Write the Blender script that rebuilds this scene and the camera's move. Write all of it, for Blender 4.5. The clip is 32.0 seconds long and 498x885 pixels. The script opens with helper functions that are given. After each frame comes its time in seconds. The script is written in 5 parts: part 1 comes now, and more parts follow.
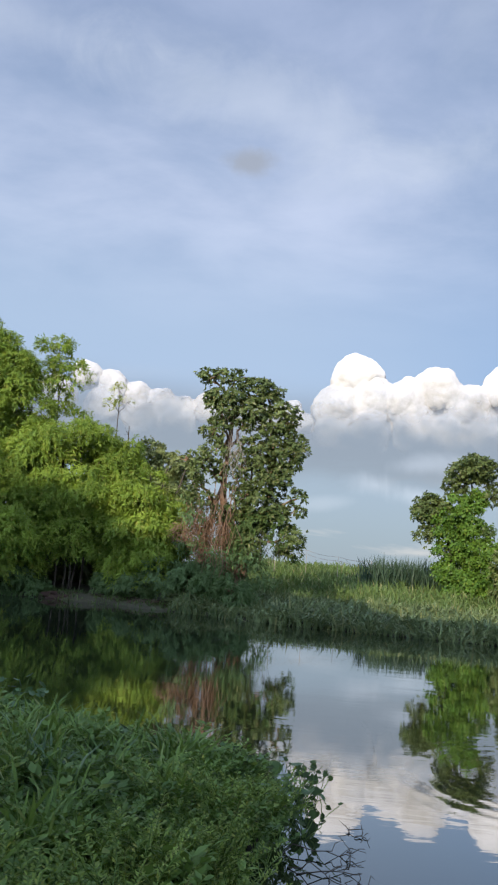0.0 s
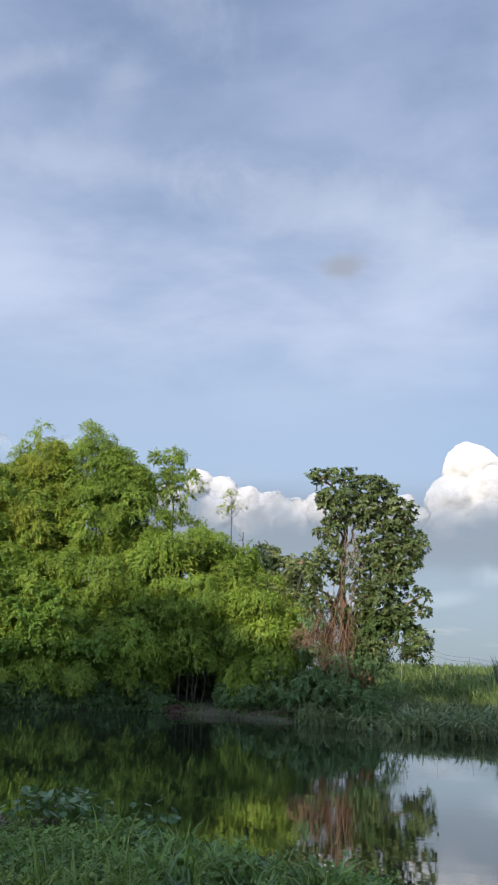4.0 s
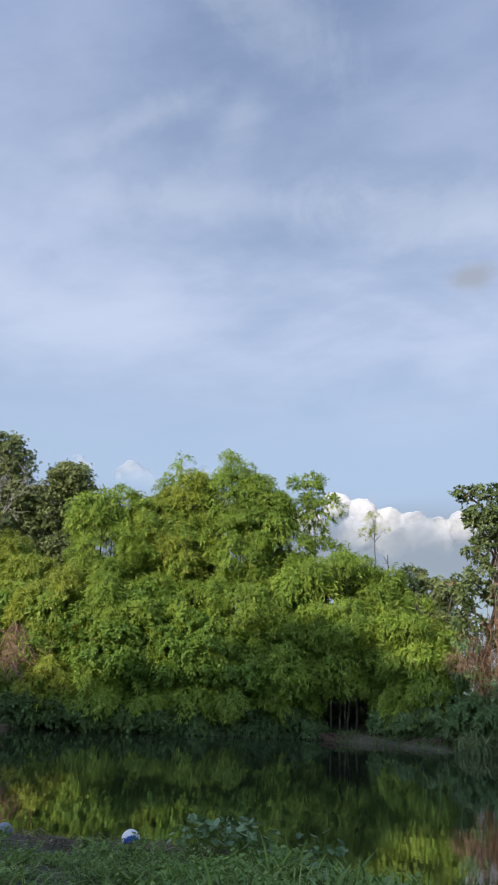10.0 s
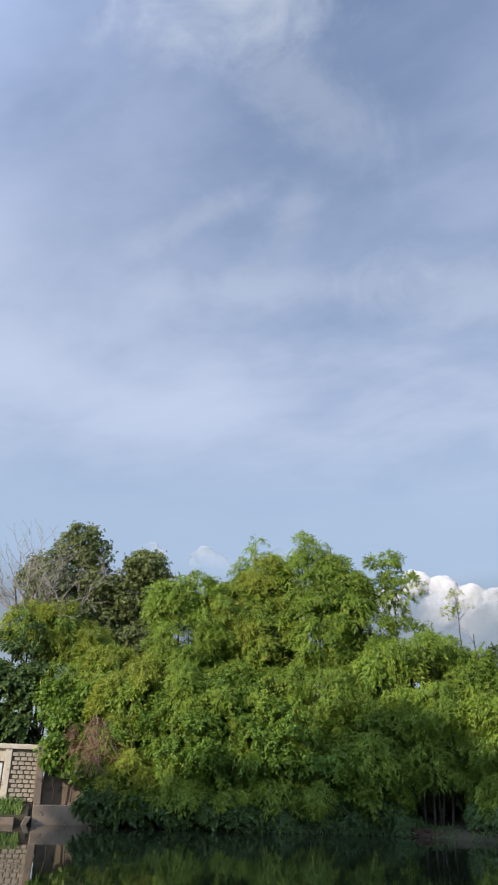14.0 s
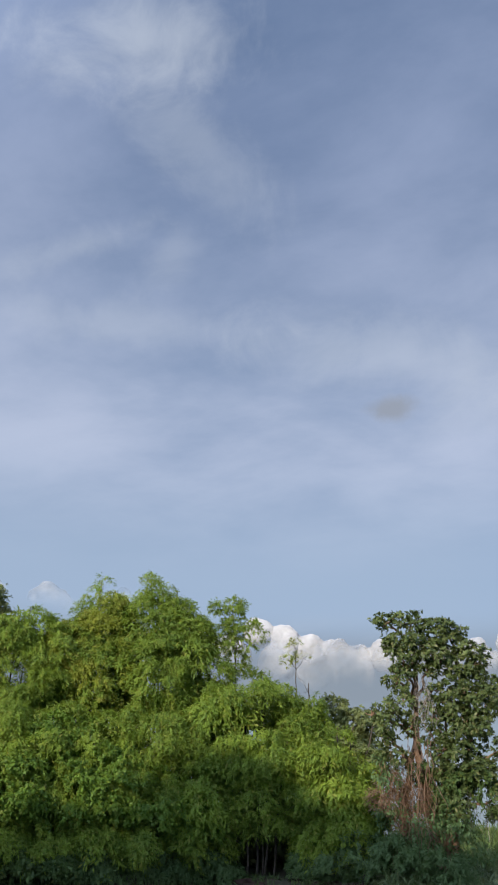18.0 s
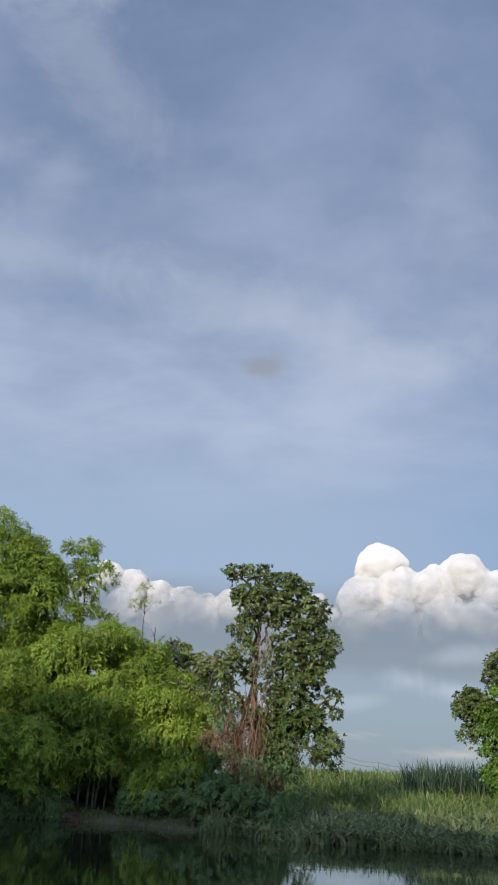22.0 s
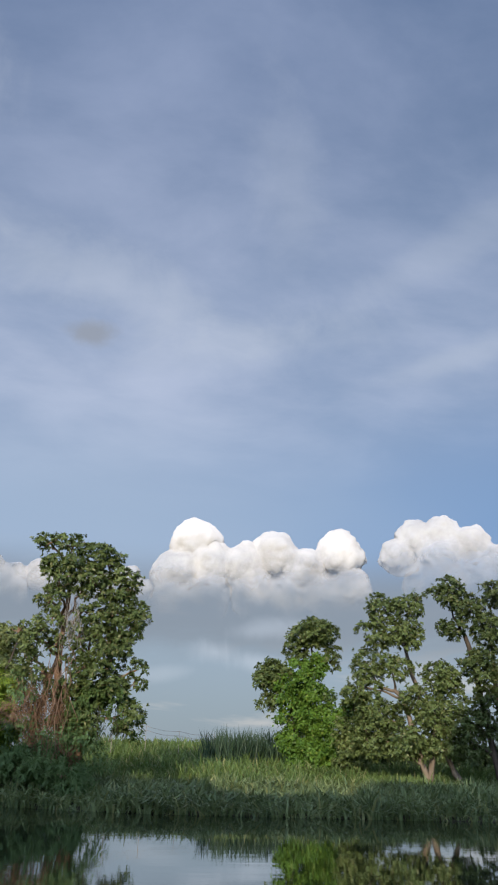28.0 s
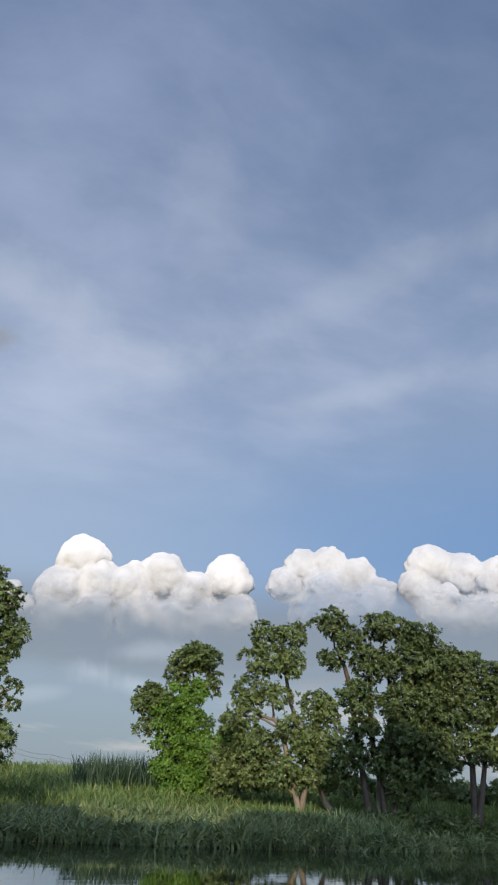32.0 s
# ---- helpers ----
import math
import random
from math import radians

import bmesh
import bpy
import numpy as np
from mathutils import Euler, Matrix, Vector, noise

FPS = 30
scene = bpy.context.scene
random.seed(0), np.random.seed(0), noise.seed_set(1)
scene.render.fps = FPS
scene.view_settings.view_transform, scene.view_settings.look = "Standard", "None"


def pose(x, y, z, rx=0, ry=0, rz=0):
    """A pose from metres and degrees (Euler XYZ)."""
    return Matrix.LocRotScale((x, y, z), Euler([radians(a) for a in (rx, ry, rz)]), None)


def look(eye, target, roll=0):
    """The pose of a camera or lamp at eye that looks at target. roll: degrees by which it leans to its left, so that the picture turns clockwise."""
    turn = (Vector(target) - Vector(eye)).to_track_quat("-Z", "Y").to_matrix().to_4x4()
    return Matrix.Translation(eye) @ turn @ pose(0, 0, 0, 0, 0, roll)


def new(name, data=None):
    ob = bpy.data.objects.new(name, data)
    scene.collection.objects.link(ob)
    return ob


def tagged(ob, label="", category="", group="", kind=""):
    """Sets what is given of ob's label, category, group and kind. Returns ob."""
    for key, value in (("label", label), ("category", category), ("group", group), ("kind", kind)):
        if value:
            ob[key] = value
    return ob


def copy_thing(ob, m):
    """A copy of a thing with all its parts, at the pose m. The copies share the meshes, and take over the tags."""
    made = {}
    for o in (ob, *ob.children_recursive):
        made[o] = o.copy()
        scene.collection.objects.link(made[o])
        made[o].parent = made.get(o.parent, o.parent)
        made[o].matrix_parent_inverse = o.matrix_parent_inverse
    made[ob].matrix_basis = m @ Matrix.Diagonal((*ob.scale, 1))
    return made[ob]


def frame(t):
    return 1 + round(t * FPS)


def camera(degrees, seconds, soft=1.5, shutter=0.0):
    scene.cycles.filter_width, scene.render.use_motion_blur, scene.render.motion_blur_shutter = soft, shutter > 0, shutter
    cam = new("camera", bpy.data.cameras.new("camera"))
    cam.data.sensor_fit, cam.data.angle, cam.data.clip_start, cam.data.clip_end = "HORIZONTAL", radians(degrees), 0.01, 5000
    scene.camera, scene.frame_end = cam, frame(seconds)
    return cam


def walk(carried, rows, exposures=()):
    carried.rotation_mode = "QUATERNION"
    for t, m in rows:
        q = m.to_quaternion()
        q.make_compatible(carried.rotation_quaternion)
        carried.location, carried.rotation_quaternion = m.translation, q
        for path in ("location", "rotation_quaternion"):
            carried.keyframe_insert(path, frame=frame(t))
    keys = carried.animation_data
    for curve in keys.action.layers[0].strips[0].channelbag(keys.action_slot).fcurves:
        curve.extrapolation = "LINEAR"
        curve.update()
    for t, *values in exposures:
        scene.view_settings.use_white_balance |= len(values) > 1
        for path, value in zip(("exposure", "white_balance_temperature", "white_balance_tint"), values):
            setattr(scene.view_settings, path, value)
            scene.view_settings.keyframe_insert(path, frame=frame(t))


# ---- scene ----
cam = camera(35.67, 32.0, soft=2.0)
# seconds, place in metres, turn in degrees
PATH = [
    (0.0, 0.000, 0.000, 1.900, 99.71, -4.76, -0.81),
    (0.5, -0.000, 0.013, 1.891, 100.18, -4.45, -0.01),
    (1.0, -0.023, 0.034, 1.903, 100.98, -4.33, 1.27),
    (1.5, -0.040, 0.054, 1.915, 101.96, -4.25, 2.77),
    (2.0, -0.060, 0.074, 1.927, 103.09, -4.10, 4.34),
    (2.5, -0.068, 0.082, 1.941, 104.12, -3.71, 5.58),
    (3.0, -0.083, 0.082, 1.951, 105.13, -3.23, 6.54),
    (3.5, -0.083, 0.090, 1.961, 105.94, -2.92, 7.25),
    (5.5, -0.148, 0.158, 1.954, 107.69, -2.73, 10.76),
    (6.0, -0.158, 0.153, 1.959, 107.75, -2.72, 11.81),
    (6.5, -0.156, 0.143, 1.956, 107.80, -2.53, 12.74),
    (7.0, -0.162, 0.136, 1.960, 107.81, -2.52, 13.68),
    (7.5, -0.171, 0.131, 1.965, 107.81, -2.66, 14.52),
    (8.0, -0.173, 0.124, 1.965, 107.85, -2.69, 15.47),
    (8.5, -0.175, 0.113, 1.963, 107.89, -2.72, 16.31),
    (9.0, -0.183, 0.112, 1.964, 107.90, -2.70, 17.13),
    (9.5, -0.193, 0.120, 1.964, 107.92, -2.66, 17.82),
    (10.0, -0.201, 0.125, 1.964, 107.92, -2.50, 18.52),
    (10.5, -0.210, 0.137, 1.960, 107.92, -2.21, 19.22),
    (11.0, -0.216, 0.135, 1.966, 107.93, -1.78, 19.99),
    (11.5, -0.224, 0.129, 1.969, 108.07, -1.42, 20.77),
    (12.0, -0.232, 0.122, 1.981, 108.46, -1.16, 21.75),
    (12.5, -0.245, 0.116, 1.986, 109.23, -1.05, 22.71),
    (13.0, -0.250, 0.108, 1.995, 110.56, -1.15, 23.72),
    (13.5, -0.243, 0.098, 1.990, 112.14, -1.39, 24.45),
    (15.5, -0.112, -0.162, 1.897, 117.48, -1.91, 22.11),
    (16.0, -0.106, -0.172, 1.892, 117.98, -1.88, 20.19),
    (16.5, -0.103, -0.182, 1.886, 118.14, -1.87, 18.27),
    (17.0, -0.102, -0.189, 1.881, 118.05, -1.72, 16.28),
    (17.5, -0.105, -0.192, 1.877, 117.73, -1.68, 14.53),
    (18.0, -0.109, -0.200, 1.871, 117.18, -1.84, 12.75),
    (18.5, -0.116, -0.210, 1.866, 116.55, -1.83, 11.28),
    (19.0, -0.124, -0.211, 1.863, 115.81, -1.92, 9.83),
    (19.5, -0.137, -0.205, 1.861, 115.15, -1.97, 8.54),
    (20.0, -0.152, -0.204, 1.859, 114.62, -2.03, 7.23),
    (20.5, -0.164, -0.212, 1.863, 114.25, -2.16, 5.97),
    (21.0, -0.171, -0.225, 1.866, 114.04, -2.49, 4.53),
    (21.5, -0.183, -0.234, 1.862, 113.94, -2.73, 3.08),
    (22.0, -0.196, -0.232, 1.862, 113.89, -2.95, 1.34),
    (22.5, -0.208, -0.229, 1.864, 113.83, -3.08, -0.35),
    (23.0, -0.211, -0.223, 1.865, 113.73, -3.13, -2.19),
    (23.5, -0.204, -0.216, 1.864, 113.57, -3.09, -3.76),
    (24.0, -0.192, -0.200, 1.866, 113.32, -2.90, -5.25),
    (24.5, -0.184, -0.177, 1.870, 113.09, -2.73, -6.46),
    (25.0, -0.182, -0.158, 1.882, 112.99, -2.84, -7.67),
    (25.5, -0.175, -0.147, 1.887, 113.03, -2.87, -8.70),
    (27.5, -0.143, -0.145, 1.866, 112.45, -1.71, -11.54),
    (28.0, -0.139, -0.147, 1.868, 112.46, -1.47, -12.18),
    (28.5, -0.141, -0.149, 1.879, 112.99, -1.51, -13.00),
    (29.0, -0.143, -0.154, 1.900, 114.00, -1.85, -14.06),
    (29.5, -0.145, -0.157, 1.904, 114.99, -2.27, -15.24),
    (30.0, -0.150, -0.163, 1.898, 115.74, -2.78, -16.60),
    (30.5, -0.158, -0.163, 1.898, 115.97, -2.91, -17.90),
    (31.0, -0.161, -0.163, 1.896, 115.79, -3.07, -19.15),
    (31.5, -0.159, -0.165, 1.895, 115.25, -2.78, -20.10),
    (32.0, -0.145, -0.165, 1.893, 114.41, -2.38, -20.79),
]
walk(cam, [(t, pose(x, y, z, rx, ry, rz)) for t, x, y, z, rx, ry, rz in PATH],
     exposures=[(0.0, 0.3), (13.0, 0.3), (15.8, 0.03), (32.0, -0.03)])

# ---- light ----
SUN_AZ, SUN_EL = -158.0, 20.0          # degrees, clockwise from +y
sun = new("sun", bpy.data.lights.new("sun", "SUN"))
sun.data.energy, sun.data.angle, sun.data.color = 4.7, radians(0.6), (1.0, 0.88, 0.70)
sa, se = radians(SUN_AZ), radians(SUN_EL)
sun.matrix_world = look((0, 0, 0), (-math.sin(sa) * math.cos(se), -math.cos(sa) * math.cos(se), -math.sin(se)))


class Nodes:
    """Small helper to write node trees."""

    def __init__(self, tree):
        self.t = tree
        tree.nodes.clear()

    def add(self, kind, ins={}, operation="", data_type=""):
        n = self.t.nodes.new(kind)
        if operation:
            n.operation = operation
        if data_type:
            n.data_type = data_type
        for k, v in ins.items():
            if isinstance(v, bpy.types.NodeSocket):
                self.t.links.new(v, n.inputs[k])
            else:
                n.inputs[k].default_value = v
        return n

    def math(self, op, a, b=0.0, c=0.0):
        n = self.add("ShaderNodeMath", operation=op, ins={0: a, 1: b, 2: c})
        return n.outputs[0]

    def mix(self, f, a, b):
        n = self.add("ShaderNodeMix", data_type="RGBA", ins={0: f, 6: a, 7: b})
        return n.outputs[2]

    def noise(self, vec, scale, detail=3.0, rough=0.5, dist=0.0):
        n = self.add("ShaderNodeTexNoise", ins={"Vector": vec, "Scale": scale, "Detail": detail, "Roughness": rough, "Distortion": dist})
        return n.outputs["Fac"]

    def range(self, v, a, b, c=0.0, d=1.0, smooth=True):
        n = self.add("ShaderNodeMapRange", ins={"Value": v, "From Min": a, "From Max": b, "To Min": c, "To Max": d})
        n.interpolation_type = "SMOOTHSTEP" if smooth else "LINEAR"
        return n.outputs[0]


def build_world():
    w = bpy.data.worlds.new("sky")
    scene.world = w
    w.use_nodes = True
    k = Nodes(w.node_tree)
    sky = k.add("ShaderNodeTexSky")
    sky.sky_type, sky.sun_disc = "NISHITA", False
    sky.sun_elevation, sky.sun_rotation = radians(SUN_EL), radians(SUN_AZ % 360)
    sky.air_density, sky.dust_density, sky.ozone_density = 1.0, 1.2, 1.5
    d = k.add("ShaderNodeTexCoord").outputs["Generated"]
    sep = k.add("ShaderNodeSeparateXYZ", ins={0: d})
    x, y, z = sep.outputs
    up = k.math("ADD", k.math("MAXIMUM", z, 0.0), 0.16)
    flat = k.add("ShaderNodeCombineXYZ", ins={0: k.math("DIVIDE", x, up), 1: k.math("DIVIDE", y, up), 2: 0.0}).outputs[0]
    # veil of high cloud, thick and thin
    big = k.noise(flat, 0.9, 3.0, 0.5, 0.25)
    fine = k.noise(k.add("ShaderNodeMapping", ins={0: flat, "Rotation": (0, 0, 0.5), "Scale": (1.0, 1.5, 1.0)}).outputs[0], 2.6, 7.0, 0.58, 0.2)
    thick = k.math("ADD", k.math("MULTIPLY", big, 0.64), k.math("MULTIPLY", fine, 0.36))
    light = k.range(k.math("SUBTRACT", thick, k.math("MULTIPLY", x, 0.11)), 0.34, 0.66)
    veil = k.mix(light, (0.275, 0.37, 0.555, 1), (0.53, 0.60, 0.775, 1))
    # thicker and darker towards the zenith
    veil = k.mix(k.range(z, 0.40, 0.78), veil, k.mix(light, (0.135, 0.205, 0.36, 1), (0.32, 0.395, 0.585, 1)))
    # bluer gap under the veil, haze and a grey layer at the horizon
    gap = k.range(k.math("ADD", x, k.math("MULTIPLY", k.noise(flat, 0.7, 3.0, 0.5, 0.3), 0.5)), 0.30, 0.85)
    low = k.mix(gap, (0.375, 0.485, 0.66, 1), (0.19, 0.335, 0.60, 1))
    veil = k.mix(k.range(z, 0.46, 0.27), veil, low)
    turn = k.math("ARCTAN2", x, y)
    side = k.add("ShaderNodeCombineXYZ", ins={0: turn, 1: k.math("MULTIPLY", z, 3.2), 2: 0.0}).outputs[0]
    bank = k.noise(side, 5.0, 5.0, 0.6, 0.4)
    haze = k.mix(k.range(z, 0.02, 0.13), (0.28, 0.355, 0.435, 1), (0.32, 0.40, 0.50, 1))
    haze = k.mix(k.math("MULTIPLY", k.range(bank, 0.50, 0.68), 0.75), haze, (0.59, 0.58, 0.59, 1))
    # this grey layer also shows through the cloud bases as their shade
    grey = k.math("MULTIPLY", k.range(k.math("ABSOLUTE", k.math("SUBTRACT", k.math("ADD", z, k.math("MULTIPLY", k.math("SUBTRACT", bank, 0.5), 0.09)), 0.185)), 0.085, 0.03), 0.90)
    haze = k.mix(grey, haze, (0.25, 0.285, 0.345, 1))
    veil = k.mix(k.range(z, 0.262, 0.185), veil, haze)
    # a small grey scrap of cloud
    sx, sy, sz = at_dir(-1.6, 29.6)
    ex = k.math("MULTIPLY", k.math("SUBTRACT", x, sx), 26.0)
    ez = k.math("MULTIPLY", k.math("SUBTRACT", z, sz), 60.0)
    rr = k.math("ADD", k.math("SQRT", k.math("ADD", k.math("MULTIPLY", ex, ex), k.math("MULTIPLY", ez, ez))), k.math("MULTIPLY", k.math("SUBTRACT", k.noise(d, 30.0, 4.0, 0.6), 0.5), 1.2))
    scrap = k.math("MULTIPLY", k.range(rr, 1.1, 0.2), k.range(y, 0.0, 0.1))
    veil = k.mix(k.math("MULTIPLY", scrap, 0.95), veil, (0.34, 0.375, 0.45, 1))
    # brighter tatters of cloud in the veil: azimuth, elevation, half length and height, tilt, share
    for az, el, half, high, tilt, share in ((-26.5, 53.6, 0.13, 0.055, 14, 0.6), (-30.0, 39.8, 0.10, 0.022, 30, 0.30), (-24.0, 35.0, 0.20, 0.03, 4, 0.25), (-3.0, 33.6, 0.20, 0.05, -10, 0.35), (28.0, 28.0, 0.16, 0.020, 12, 0.28), (14.0, 30.0, 0.20, 0.04, 6, 0.25),
                                            (9.6, 7.2, 0.040, 0.020, -10, 0.6), (12.4, 6.6, 0.03, 0.014, -10, 0.5), (13.0, 8.9, 0.06, 0.014, 6, 0.4), (5.6, 5.6, 0.05, 0.010, 8, 0.3), (30.0, 36.0, 0.3, 0.03, 20, 0.2),
                                            (-19.3, 47.7, 0.13, 0.06, -35, 0.30), (-21.5, 40.5, 0.05, 0.03, 60, 0.22), (14.5, 41.2, 0.05, 0.12, 10, 0.18)):
        c = np.array(at_dir(az, el))
        e = np.cross(c, (0, 0, 1))
        e = e / np.linalg.norm(e)
        f = np.cross(e, c)
        u = e * math.cos(radians(tilt)) + f * math.sin(radians(tilt))
        v = f * math.cos(radians(tilt)) - e * math.sin(radians(tilt))
        pu = k.math("DIVIDE", k.add("ShaderNodeVectorMath", operation="DOT_PRODUCT", ins={0: d, 1: tuple(u)}).outputs["Value"], half)
        pv = k.math("DIVIDE", k.add("ShaderNodeVectorMath", operation="DOT_PRODUCT", ins={0: d, 1: tuple(v)}).outputs["Value"], high)
        front = k.add("ShaderNodeVectorMath", operation="DOT_PRODUCT", ins={0: d, 1: tuple(c)}).outputs["Value"]
        far = k.math("SQRT", k.math("ADD", k.math("MULTIPLY", pu, pu), k.math("MULTIPLY", pv, pv)))
        far = k.math("ADD", far, k.math("MULTIPLY", k.math("SUBTRACT", k.noise(d, 9.0, 6.0, 0.62, 0.5), 0.5), 2.4))
        veil = k.mix(k.math("MULTIPLY", k.math("MULTIPLY", k.range(far, 1.3, 0.0), k.range(front, 0.3, 0.6)), share), veil, (0.60, 0.66, 0.765, 1))
    # the veil brightened round the sun, unseen behind the camera, to fill shade
    sd = (math.sin(sa) * math.cos(se), math.cos(sa) * math.cos(se), math.sin(se))
    near = k.add("ShaderNodeVectorMath", operation="DOT_PRODUCT", ins={0: d, 1: sd}).outputs["Value"]
    fill_glow = k.range(near, -0.15, 1.0, 1.0, 4.1)
    below = k.mix(k.range(z, 0.0, -0.05), veil, (0.10, 0.12, 0.10, 1))
    a = k.add("ShaderNodeBackground", ins={0: sky.outputs[0], 1: 0.10})
    b = k.add("ShaderNodeBackground", ins={0: below, 1: fill_glow})
    m = k.add("ShaderNodeMixShader", ins={0: 0.88, 1: a.outputs[0], 2: b.outputs[0]})
    k.add("ShaderNodeOutputWorld", ins={0: m.outputs[0]})


def at_dir(az, el):
    a, e = radians(az), radians(el)
    return math.sin(a) * math.cos(e), math.cos(a) * math.cos(e), math.sin(e)


build_world()


# ---- materials ----
def material(name):
    m = bpy.data.materials.new(name)
    m.use_nodes = True
    return m, Nodes(m.node_tree)


def leaf_material(name, dark, light, tip=None, translucent=0.32, rough=0.55, scale=0.5, gain=1.3, gloss=0.24):
    """Foliage: each leaf its own shade between dark and light, drifting over the crown."""
    m, k = material(name)
    dark, light = [gain * c for c in dark], [gain * c for c in light]
    pos = k.add("ShaderNodeNewGeometry")
    each = pos.outputs["Random Per Island"]
    drift = k.noise(pos.outputs["Position"], scale, 3.0, 0.6)
    spray = k.noise(pos.outputs["Position"], 2.6, 2.0, 0.5)
    plant = k.add("ShaderNodeObjectInfo").outputs["Random"]
    f = k.math("ADD", k.math("MULTIPLY", each, 0.26), k.math("MULTIPLY", k.range(drift, 0.32, 0.68), 0.34))
    f = k.math("ADD", f, k.math("ADD", k.math("MULTIPLY", k.range(spray, 0.34, 0.66), 0.28), k.math("MULTIPLY", plant, 0.12)))
    col = k.mix(f, (*dark, 1), (*light, 1))
    if tip:
        col = k.mix(k.math("MULTIPLY", k.range(k.math("FRACT", k.math("MULTIPLY", each, 7.31)), 0.86, 0.95), 0.85), col, (*tip, 1))
    p = k.add("ShaderNodeBsdfPrincipled", ins={"Base Color": col, "Roughness": rough, "Specular IOR Level": gloss})
    tr = k.add("ShaderNodeBsdfTranslucent", ins={"Color": k.mix(0.5, col, (light[0] * 1.4, light[1] * 1.3, light[2] * 0.8, 1))})
    mx = k.add("ShaderNodeMixShader", ins={0: translucent, 1: p.outputs[0], 2: tr.outputs[0]})
    k.add("ShaderNodeOutputMaterial", ins={0: mx.outputs[0]})
    return m


def rough_material(name, a, b, scale=2.0, rough=0.85, bump=0.4, fine=25.0, spot=None):
    """A matt surface with stains at a large and grain at a small size."""
    m, k = material(name)
    co = k.add("ShaderNodeTexCoord").outputs["Object"]
    big, small = k.noise(co, scale, 5.0, 0.6, 0.3), k.noise(co, fine, 4.0, 0.6)
    f = k.math("ADD", k.math("MULTIPLY", k.range(big, 0.3, 0.7), 0.65), k.math("MULTIPLY", small, 0.35))
    col = k.mix(f, (*a, 1), (*b, 1))
    if spot:
        col = k.mix(k.range(k.noise(co, scale * 2.3, 5.0, 0.65), 0.56, 0.66), col, (*spot, 1))
    bm = k.add("ShaderNodeBump", ins={"Height": k.math("ADD", big, small), "Strength": bump, "Distance": 0.02})
    p = k.add("ShaderNodeBsdfPrincipled", ins={"Base Color": col, "Roughness": rough, "Normal": bm.outputs[0]})
    k.add("ShaderNodeOutputMaterial", ins={0: p.outputs[0]})
    return m


def water_material():
    m, k = material("river_water")
    pos = k.add("ShaderNodeNewGeometry").outputs["Position"]
    lng = k.add("ShaderNodeMapping", ins={0: pos, "Rotation": (0, 0, 0.15), "Scale": (0.35, 1.3, 1.0)}).outputs[0]
    a = k.noise(lng, 1.3, 3.0, 0.5, 0.4)
    b = k.noise(lng, 7.0, 2.0, 0.5, 0.2)
    patch = k.range(k.noise(pos, 0.11, 2.0, 0.5), 0.42, 0.62, 0.15, 1.0)
    # a spreading ring of ripples
    sep = k.add("ShaderNodeSeparateXYZ", ins={0: pos})
    dx, dy = k.math("SUBTRACT", sep.outputs[0], 3.9), k.math("SUBTRACT", sep.outputs[1], 8.6)
    r = k.math("SQRT", k.math("ADD", k.math("MULTIPLY", dx, dx), k.math("MULTIPLY", dy, dy)))
    ring = k.math("MULTIPLY", k.math("SINE", k.math("MULTIPLY", r, 24.0)), k.range(k.math("ABSOLUTE", k.math("SUBTRACT", r, 1.6)), 1.2, 0.2))
    h = k.math("ADD", k.math("ADD", k.math("MULTIPLY", a, 0.0030), k.math("MULTIPLY", k.math("MULTIPLY", b, patch), 0.0011)), k.math("MULTIPLY", ring, 0.0005))
    bm = k.add("ShaderNodeBump", ins={"Height": h, "Strength": 0.55, "Distance": 1.0})
    deep = k.add("ShaderNodeBsdfDiffuse", ins={0: (0.014, 0.019, 0.010, 1)})
    shine = k.add("ShaderNodeBsdfGlossy", ins={0: (1, 1, 1, 1), "Roughness": 0.025, "Normal": bm.outputs[0]})
    slant = k.add("ShaderNodeLayerWeight", ins={"Blend": 0.5}).outputs["Facing"]
    p = k.add("ShaderNodeMixShader", ins={0: k.range(slant, 0.62, 0.90, 0.30, 0.70), 1: deep.outputs[0], 2: shine.outputs[0]})
    k.add("ShaderNodeOutputMaterial", ins={0: p.outputs[0]})
    return m


